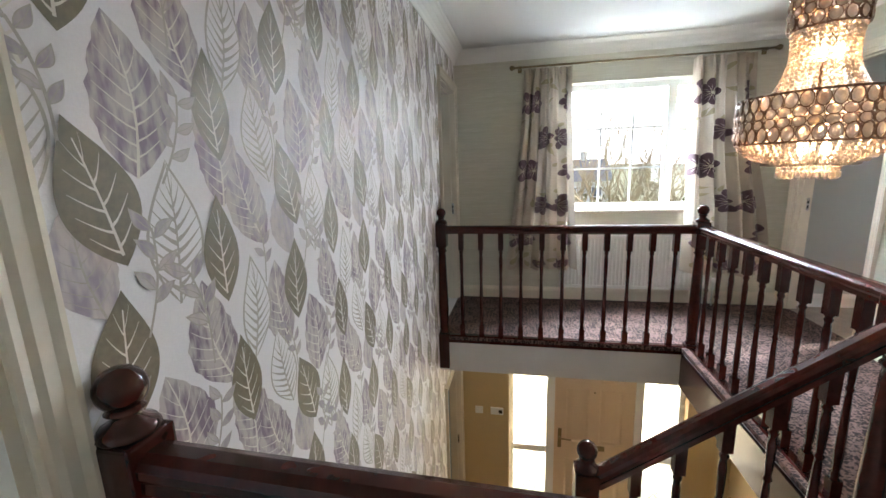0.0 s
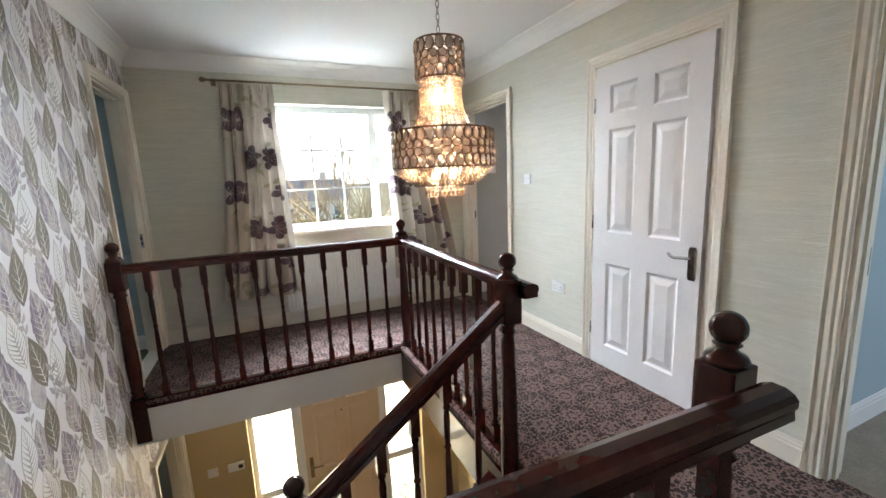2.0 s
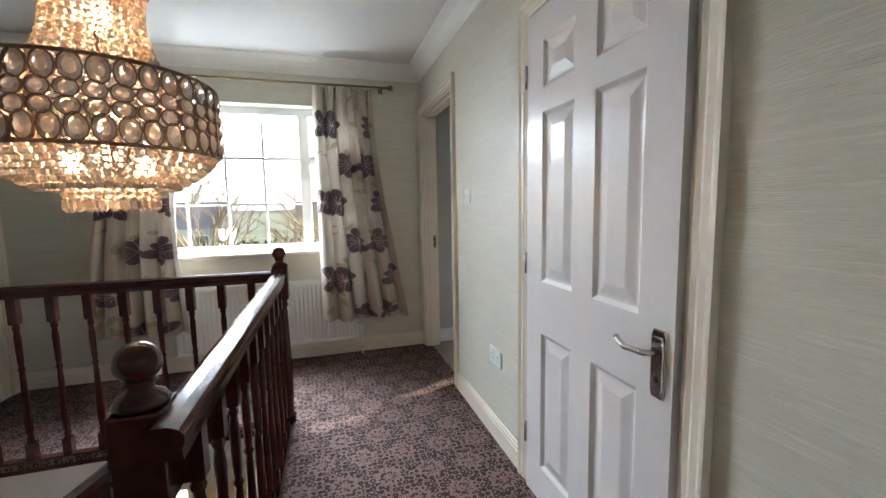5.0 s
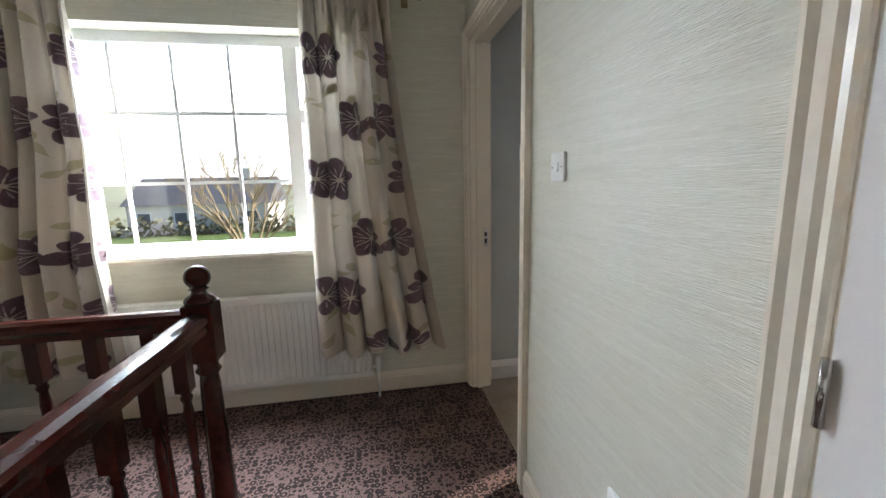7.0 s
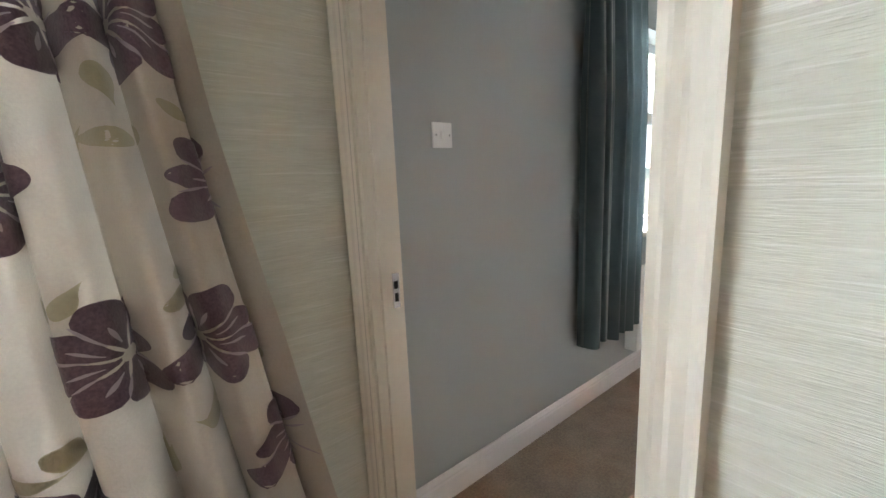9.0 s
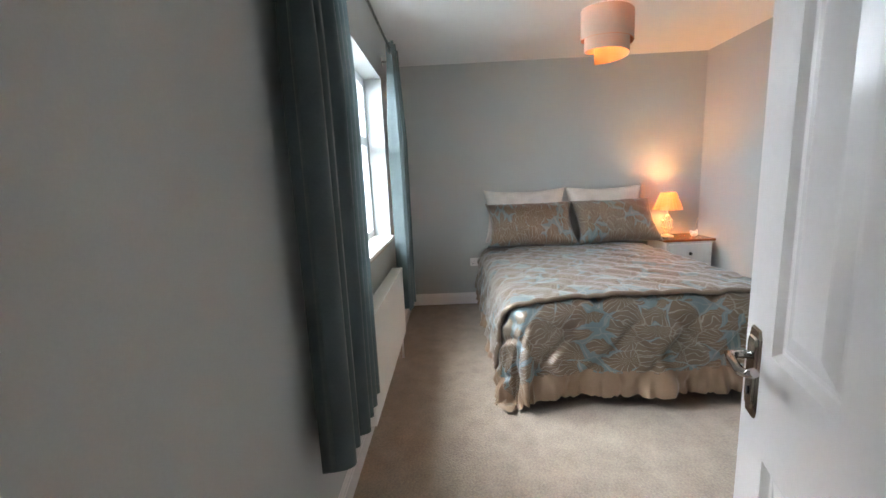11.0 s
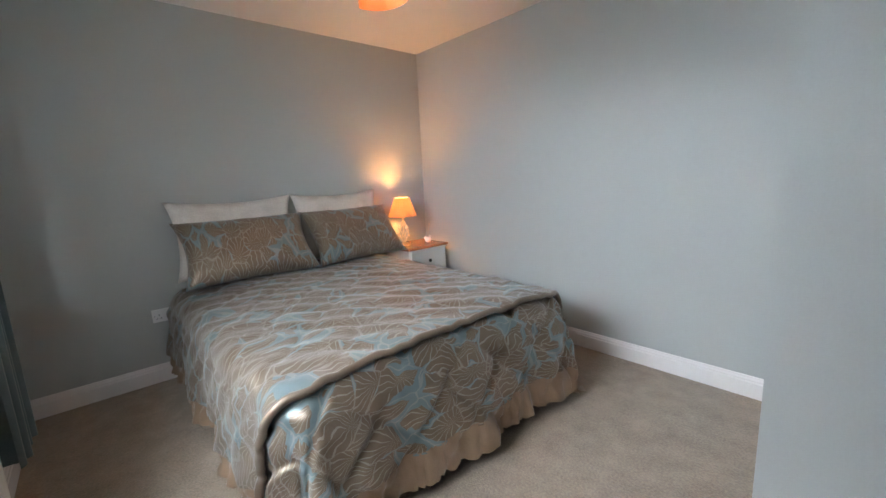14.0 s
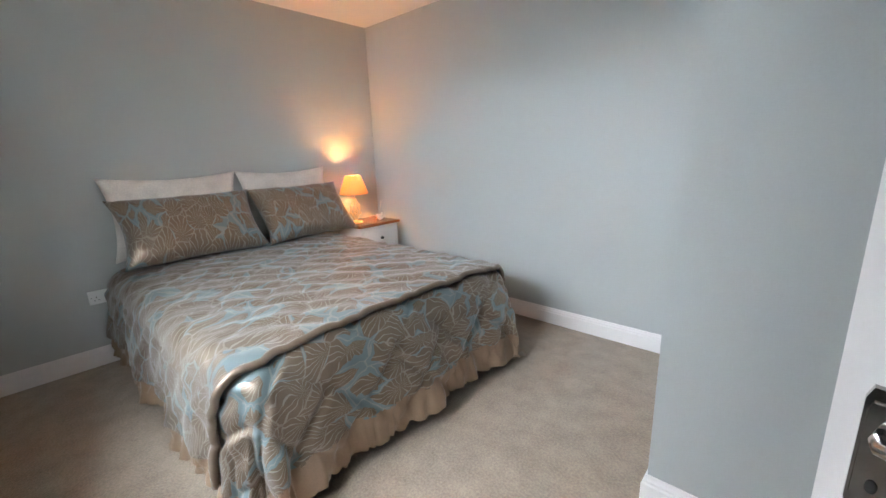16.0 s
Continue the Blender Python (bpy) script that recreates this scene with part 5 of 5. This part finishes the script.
def strip(us_vs, n):
    """The satin frill: a gathered band continuing the quilt's edge."""
    bm = B()
    rows = []
    for i, (u, v, nu, nv) in enumerate(us_vs):
        row = []
        for k in range(6):
            q = k / 5 * 0.15
            p = Vector(S(u + nu * q, v + nv * q))
            g = 0.022 * (0.3 + k / 5) * noise.noise(Vector((i * 0.33, k * 0.12, 3.0))) + 0.014 * (0.3 + k / 5) * noise.noise(Vector((i * 0.9, 2.0, 7.0)))
            row.append(bm.verts.new(p + Vector((-nu * g, (1 if v > 0 else -1) * abs(nv) * g, 0.004 + abs(g) * 0.5))))
        rows.append(row)
    for r, q in zip(rows, rows[1:]):
        for i in range(5):
            f = bm.faces.new((r[i], r[i + 1], q[i + 1], q[i])); f.smooth = True
    return bm


edge = [(u, BW + 0.455, 0, 1) for u in lin(0.02, BL + 0.455, 180)] + [(BL + 0.455, v, 1, 0) for v in lin(BW + 0.455, -BW - 0.455, 180)][1:] + [(u, -BW - 0.455, 0, -1) for u in lin(BL + 0.455, 0.02, 180)][1:]
part("frill", strip(edge, 0), SATIN, spread, "gathered bronze satin frill")
S2 = cover(0.035, 0.009)
top = thing("coverlet", pose(0, 0, 0), "bronze and teal brocade coverlet spread over the bed", "coverlet")
ob = part("coverlet_cloth", cloth_grid(S2, lin(0.02, BL + 0.03, 130), lin(-BW - 0.36, BW + 0.50, 170)), BROCADE, top)
bm = B()
pts = [Vector(S2(BL + 0.03, v)) + Vector((0.004, 0, -0.012)) for v in lin(-BW - 0.36, BW + 0.50, 120)]
tube(bm, pts, 0.016, 6)
part("piping", bm, BROCADE, top, "rolled brocade edge")


def pillow(name, m, w, h, t, material, label, flange=0.03, seed=1):
    """A soft pillow in the local xz plane, thick along y, with a flat flange."""
    rg = random.Random(seed)
    ph = [rg.uniform(0, 6) for _ in range(4)]
    e = thing(name, m, label, "pillow", "pillows on the bed")
    n = 26
    for sgn in (0,):
        bm = B()
        uvl = bm.loops.layers.uv.new("UVMap")
        for side in (-1, 1):
            g = []
            for j in range(n + 1):
                row = []
                for i in range(n + 1):
                    a, b = 2 * i / n - 1, 2 * j / n - 1
                    prof = max(0, (1 - abs(a) ** 3.2)) ** 0.55 * max(0, (1 - abs(b) ** 3.2)) ** 0.55
                    pin = 1 - 0.13 * (1 - abs(a) ** 2) * abs(b) ** 3
                    pin2 = 1 - 0.11 * (1 - abs(b) ** 2) * abs(a) ** 3
                    wr = 0.006 * math.sin(a * 7 + b * 4 + ph[0]) * math.sin(b * 9 + ph[1]) + 0.004 * math.sin(a * 15 + ph[2])
                    row.append(bm.verts.new((a * w / 2 * pin2, side * (t / 2 * prof + 0.004) + wr * prof * side, h / 2 + b * h / 2 * pin)))
                g.append(row)
            for j in range(n):
                for i in range(n):
                    f = bm.faces.new((g[j][i], g[j][i + 1], g[j + 1][i + 1], g[j + 1][i]))
                    f.smooth = True
                    for lp, (ii, jj) in zip(f.loops, ((i, j), (i + 1, j), (i + 1, j + 1), (i, j + 1))):
                        lp[uvl].uv = (ii / n * w + seed, jj / n * h)
        bmesh.ops.remove_doubles(bm, verts=bm.verts[:], dist=0.0085)
        part("pillow_case", bm, material, e, smooth=True)
    return e


ZB = BH + 0.045
pillow("pillow", pose(6.365, 2.86, ZB + 0.02, -10, 0, -90), 0.82, 0.53, 0.17, LINEN, "white textured cotton pillow leaning on the wall", seed=1)
pillow("pillow", pose(6.365, 2.07, ZB + 0.02, -10, 0, -90), 0.76, 0.53, 0.17, LINEN, "white textured cotton pillow leaning on the wall", seed=2)
pillow("pillow", pose(6.09, 2.84, ZB + 0.01, -38, 0, -92), 0.86, 0.50, 0.20, BROCADE, "bronze and teal brocade pillow leaning on a white one", seed=3)
pillow("pillow", pose(6.09, 2.02, ZB + 0.01, -38, 0, -88), 0.80, 0.50, 0.20, BROCADE, "bronze and teal brocade pillow leaning on a white one", seed=4)

# ---- bedside ----
OAKTOP = mat("polished_orange_wood_top", (0.30, 0.11, 0.04), 0.25, scale=4, fine=40, stretch=(8, 1, 1), var=0.2, bump=0.05)
GREYPAINT = mat("pale_grey_furniture_paint", (0.62, 0.62, 0.60), 0.45, var=0.04, bump=0.05)
NX0, NX1, NY0, NY1, NZ = 6.08, 6.47, 1.16, 1.62, 0.665
ns_ = thing("bedside_cabinet", pose(0, 0, 0), "pale grey bedside cabinet with an orange wooden top", "cabinet")
bm = B(); box(bm, NX0 + 0.02, NX1, NY0 + 0.02, NY1 - 0.02, 0.03, NZ - 0.024, 0.003); part("body", bm, GREYPAINT, ns_)
bm = B(); box(bm, NX0, NX1 + 0.005, NY0, NY1, NZ - 0.024, NZ, 0.006); part("tabletop", bm, OAKTOP, ns_, "polished orange wooden top")
for k, (z0, z1) in enumerate(((0.06, 0.24), (0.25, 0.43), (0.44, 0.62))):
    bm = B(); box(bm, NX0 + 0.004, NX0 + 0.02, NY0 + 0.035, NY1 - 0.035, z0, z1, 0.004); dr = part("drawer", bm, GREYPAINT, ns_)
    bm = B(); ball(bm, (NX0 - 0.008, (NY0 + NY1) / 2, (z0 + z1) / 2), 0.016, 0.9, 1, 1, 10, 8); part("knob", bm, DARK, dr, "dark round drawer knob")
for x in (NX0 + 0.04, NX1 - 0.04):
    for y in (NY0 + 0.04, NY1 - 0.04):
        bm = B(); box(bm, x - 0.02, x + 0.02, y - 0.02, y + 0.02, 0, 0.032); part("foot", bm, GREYPAINT, ns_)

SHADE = fabric("orange_lit_lamp_shade", (0.80, 0.52, 0.30), 0.8, translucent=0.6)
IVORY = mat("ivory_wire_lamp_base", (0.70, 0.58, 0.42), 0.4, var=0.05, bump=0.05)
LXc, LYc = 6.30, 1.50
tl = thing("table_lamp", pose(LXc, LYc, NZ), "lit table lamp with pleated orange shade on an ivory scroll base", "lamp")
bm = B(); turned(bm, [(0.062, 0), (0.062, 0.008), (0.050, 0.016), (0.02, 0.022), (0.010, 0.03)], 18); part("base", bm, IVORY, tl)
bm = B()
for k in range(8):
    a = k * math.pi / 4
    tube(bm, [((0.010 + 0.034 * math.sin(q * math.pi)) * math.cos(a + q * 1.5), (0.010 + 0.034 * math.sin(q * math.pi)) * math.sin(a + q * 1.5), 0.03 + 0.19 * q) for q in lin(0, 1, 10)], 0.0035, 5)
    ball(bm, (0.046 * math.cos(a + 0.75), 0.046 * math.sin(a + 0.75), 0.09 + 0.07 * (k % 2)), 0.011, seg=6, rings=5)
turned(bm, [(0.004, 0.02), (0.004, 0.27)], 6)
part("scroll_stem", bm, IVORY, tl, "ivory scrolled wire stem")
bm = B()
rr = []
for z, r in ((0.265, 0.128), (0.43, 0.066)):
    rr.append([bm.verts.new(((r + 0.0025 * (k % 2)) * math.cos(2 * math.pi * k / 48), (r + 0.0025 * (k % 2)) * math.sin(2 * math.pi * k / 48), z)) for k in range(48)])
for k in range(48):
    bm.faces.new((rr[0][k], rr[0][(k + 1) % 48], rr[1][(k + 1) % 48], rr[1][k]))
sd = part("shade", bm, SHADE, tl, "orange glowing fabric shade")
sol = sd.modifiers.new("thickness", "SOLIDIFY"); sol.thickness = 0.002
bm = B(); ball(bm, (0, 0, 0.325), 0.024, 1, 1, 1.3, 12, 8); part("bulb", bm, emitter("warm_lamp_bulb", (1.0, 0.55, 0.22), 14), tl)
lamp("table_lamp_glow", "POINT", 18, (1.0, 0.42, 0.12), pose(LXc, LYc, NZ + 0.358), radius=0.03)

or_ = thing("ornament", pose(6.24, 1.27, NZ), "small white ceramic ornament with a thin sprig", "ornament")
bm = B(); ball(bm, (0, 0, 0.026), 0.028, 1.3, 1, 0.95, 12, 8); ball(bm, (0, 0.026, 0.044), 0.016, 1, 1, 1, 10, 6); ball(bm, (0, -0.024, 0.05), 0.012, 1, 0.7, 1.6, 8, 6); part("body", bm, PLASTIC, or_)
bm = B(); tube(bm, [(0, 0.0, 0.045), (0.004, -0.012, 0.10), (0.006, -0.03, 0.17)], 0.0018, 5); ball(bm, (0.006, -0.03, 0.172), 0.006, seg=6, rings=5); part("sprig", bm, IVORY, or_)

# ---- pendant shade ----
PCREAM = fabric("cream_drum_shade", (0.50, 0.45, 0.36), 0.8, translucent=0.25)
PORANGE = fabric("copper_shade_lining", (0.62, 0.24, 0.10), 0.5, translucent=0.4)
PX, PY = 4.62, 2.74
pd = thing("pendant_lamp", pose(PX, PY, ZC), "spiral pendant shade, cream outside and copper inside, lit", "lamp")


def drum(R, t0, t1, z_a, z_b, h, n=56):
    """A spiral band: its lower edge falls from z_a to z_b as it turns."""
    bm = B()
    lo, hi = [], []
    for k in range(n + 1):
        q = k / n
        a = t0 + (t1 - t0) * q
        r = R * (1 - 0.28 * q)
        lo.append(bm.verts.new((r * math.cos(a), r * math.sin(a), z_a + (z_b - z_a) * q)))
        hi.append(bm.verts.new((r * math.cos(a), r * math.sin(a), z_a + (z_b - z_a) * q + h * (1 - 0.25 * q))))
    for k in range(n):
        f = bm.faces.new((lo[k], lo[k + 1], hi[k + 1], hi[k])); f.smooth = True
    return bm


for nm, mt, dr_ in (("outer_shade", PCREAM, 0.0), ("lining", PORANGE, -0.004)):
    part(nm, drum(0.138 + dr_, 0.4, 0.4 + 4 * math.pi, -0.42, -0.535, 0.15), mt, pd, "copper-coloured lining" if dr_ else "cream spiral band")
bm = B(); tube(bm, [(0, 0, 0), (0.0005, 0, -0.40)], 0.004, 6); part("flex", bm, PLASTIC, pd)
bm = B(); turned(bm, [(0.035, -0.03), (0.045, -0.02), (0.045, 0.0)], 14); part("ceiling_rose", bm, PLASTIC, pd)
bm = B(); ball(bm, (0, 0, -0.42), 0.026, 1, 1, 1.3, 12, 8); part("bulb", bm, emitter("warm_pendant_bulb", (1.0, 0.55, 0.22), 8), pd)
lamp("pendant_glow", "POINT", 4.0, (1.0, 0.50, 0.22), pose(PX, PY, ZC - 0.37), radius=0.03)


# ---- outside ----
GRASS = mat("mown_grass", (0.12, 0.20, 0.045), 0.9, var=0.2, scale=0.6, fine=8, bump=0.3)
ROAD = mat("grey_asphalt", (0.12, 0.12, 0.125), 0.9, var=0.1, scale=1, fine=30, bump=0.2)
BARK = mat("pale_brown_twig_bark", (0.36, 0.28, 0.18), 0.9, var=0.2, scale=8, bump=0.2)
# field green is paled here, putting the distance haze into the colour
HILL = mat("field_green_paled_for_haze", (0.30, 0.34, 0.24), 0.95, var=0.25, scale=0.02, fine=0.3, bump=0.0)
RENDERW = mat("white_house_render", (0.72, 0.70, 0.66), 0.8, var=0.05, scale=0.5, bump=0.1)
SLATE = mat("blue_grey_slate", (0.13, 0.14, 0.17), 0.6, var=0.15, scale=2, fine=12, bump=0.2)
ZG = ZHF - 0.25
bm = B()
vs = []
R_ = [6, 60, 180, 400, 900]
nseg = 48
rings = []
for r in R_:
    rings.append([bm.verts.new((1.0 + r * math.cos(2 * math.pi * k / nseg), 10 + r * math.sin(2 * math.pi * k / nseg), ZG - 0.15 - (0.0 if r < 100 else 1.5) + (0 if r < 300 else (r - 300) * 0.012 * (1 + 0.5 * math.sin(k * 1.3) + 0.3 * math.sin(k * 0.5))))) for k in range(nseg)])
bm.faces.new(rings[0])
for a_, b_ in zip(rings, rings[1:]):
    for k in range(nseg):
        f = bm.faces.new((a_[k], a_[(k + 1) % nseg], b_[(k + 1) % nseg], b_[k])); f.smooth = True
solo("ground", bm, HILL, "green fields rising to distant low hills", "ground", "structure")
bm = B(); box(bm, -40, 40, 5.5, 26, ZG - 0.12, ZG - 0.06); box(bm, -40, 40, 30, 40, ZG - 0.12, ZG - 0.06); solo("lawn", bm, GRASS, "mown green lawn in front of the house", "lawn", "structure")
bm = B(); box(bm, -60, 60, 26.02, 29.98, ZG - 0.12, ZG - 0.09); solo("road", bm, ROAD, "grey asphalt road past the garden", "road", "structure")


def bare_tree(x, y, h, seed, spread=0.5):
    rg = random.Random(seed)
    e = thing("tree", pose(x, y, ZG - 0.1), "bare thin-twigged tree in the garden", "tree", "bare garden trees")
    bm = B()

    def limb(b_, p, d, L, r, depth):
        q = p + d * L
        mid = p + d * (L * 0.5) + Vector((rg.uniform(-1, 1), rg.uniform(-1, 1), 0)) * L * 0.06
        for s0, s1, r0, r1 in ((p, mid, r, r * 0.85), (mid, q, r * 0.85, r * 0.6)):
            dd = (s1 - s0).normalized()
            sd_ = dd.cross(Vector((0.3, 0.9, 0.2))).normalized()
            up = sd_.cross(dd)
            ra = [b_.verts.new(s0 + sd_ * r0 * math.cos(k * 2.094) + up * r0 * math.sin(k * 2.094)) for k in range(3)]
            rb = [b_.verts.new(s1 + sd_ * r1 * math.cos(k * 2.094) + up * r1 * math.sin(k * 2.094)) for k in range(3)]
            for k in range(3):
                b_.faces.new((ra[k], ra[(k + 1) % 3], rb[(k + 1) % 3], rb[k]))
        if depth == 0:
            return
        for k in range(rg.randint(3, 4)):
            nd = (d + Vector((rg.uniform(-1, 1), rg.uniform(-1, 1), rg.uniform(-0.1, 0.6))) * spread * 1.3).normalized()
            limb(b_, p.lerp(q, rg.uniform(0.45, 1.0)), nd, L * rg.uniform(0.55, 0.8), r * 0.5, depth - 1)

    tr = B()
    limb(tr, Vector((0, 0, 0)), Vector((0.02, 0, 1)), h * 0.35, h * 0.018, 0)
    part("trunk", tr, BARK, e)
    for k in range(7):
        a = k * 0.9
        limb(bm, Vector((0, 0, h * (0.2 + 0.02 * k))), Vector((math.cos(a) * 0.5, math.sin(a) * 0.5, 1)).normalized(), h * 0.3, h * 0.009, 3)
    part("crown", bm, BARK, e, "fine bare branches")


for k, (x, y, h) in enumerate(((2.2, 11.0, 6.3), (3.6, 12.5, 5.6), (-2.5, 16, 6.5), (5.0, 13, 6.2), (1.2, 14.5, 5.4), (7.5, 14.0, 6.0))):
    bare_tree(x, y, h, k + 3)


def house(x, y, w, d, h, label):
    e = thing("house", pose(x, y, ZG - 0.3), label, "house", "houses across the road")
    bm = B(); box(bm, -w / 2, w / 2, 0, d, 0, h); part("wall", bm, RENDERW, e)
    bm = B()
    v = [bm.verts.new(p) for p in ((-w / 2 - 0.3, -0.4, h - 0.1), (w / 2 + 0.3, -0.4, h - 0.1), (w / 2 + 0.3, d / 2, h + 2.4), (-w / 2 - 0.3, d / 2, h + 2.4), (-w / 2 - 0.3, d + 0.4, h - 0.1), (w / 2 + 0.3, d + 0.4, h - 0.1))]
    for q in ((0, 1, 2, 3), (3, 2, 5, 4), (0, 3, 4), (1, 5, 2), (0, 4, 5, 1)):
        bm.faces.new([v[i] for i in q])
    rf = part("roof", bm, SLATE, e)
    bm = B(); box(bm, w / 4, w / 4 + 0.7, d / 2 - 0.3, d / 2 + 0.3, h + 1.5, h + 3.3); part("chimney", bm, RENDERW, rf)
    for zz in [1.0] + ([3.6] if h > 4 else []):
        for xx in lin(-w / 2 + 1.4, w / 2 - 1.4, 3):
            bm = B(); box(bm, xx - 0.6, xx + 0.6, -0.06, 0.05, zz, zz + 1.2); wn = part("window", bm, UPVC, e)
            bm = B(); box(bm, xx - 0.5, xx + 0.5, -0.075, -0.061, zz + 0.1, zz + 1.1); part("pane", bm, SLATE, wn)


house(-14, 42, 12, 8, 2.9, "white rendered bungalow with a slate roof")
house(4, 48, 11, 8, 2.9, "white rendered house beyond the garden trees")
HEDGE = mat("brown_green_hedge", (0.24, 0.23, 0.12), 0.9, var=0.3, scale=2, fine=20, bump=0.6)
rg = random.Random(9)
bm = B()
for i in range(2600):
    x, y, z = rg.uniform(-40, 40), 40.6 + rg.uniform(-0.8, 0.8), ZG + rg.uniform(-0.2, 1.2 + 0.4 * math.sin(i))
    s = rg.uniform(0.12, 0.3)
    n_ = Vector((rg.uniform(-1, 1), rg.uniform(-1, 1), rg.uniform(-1, 1))).normalized()
    t_ = n_.orthogonal().normalized(); o_ = n_.cross(t_)
    c0 = Vector((x, y, z))
    bm.faces.new([bm.verts.new(c0 + t_ * s * a + o_ * s * b) for a, b in ((-1, -0.6), (1, -0.5), (0.8, 0.7), (-0.7, 0.6))])
solo("hedge", bm, HEDGE, "long brown-green roadside hedge of small leaves", "hedge", "stuff")

SKYGLOW = emitter("bright_hazy_sky", (1.0, 1.0, 1.0), 0.9)
bm = B()
ring_ = [(1.0 + 850 * math.cos(a), 10 + 850 * math.sin(a)) for a in lin(0.1, math.pi - 0.1, 24)]
lo_, hi_ = [bm.verts.new((x, y, -10)) for x, y in ring_], [bm.verts.new((x, y, 300)) for x, y in ring_]
for k in range(24):
    bm.faces.new((lo_[k], lo_[k + 1], hi_[k + 1], hi_[k]))
solo("backdrop", bm, SKYGLOW, "bright white hazy sky above the hills", "sky", "structure")
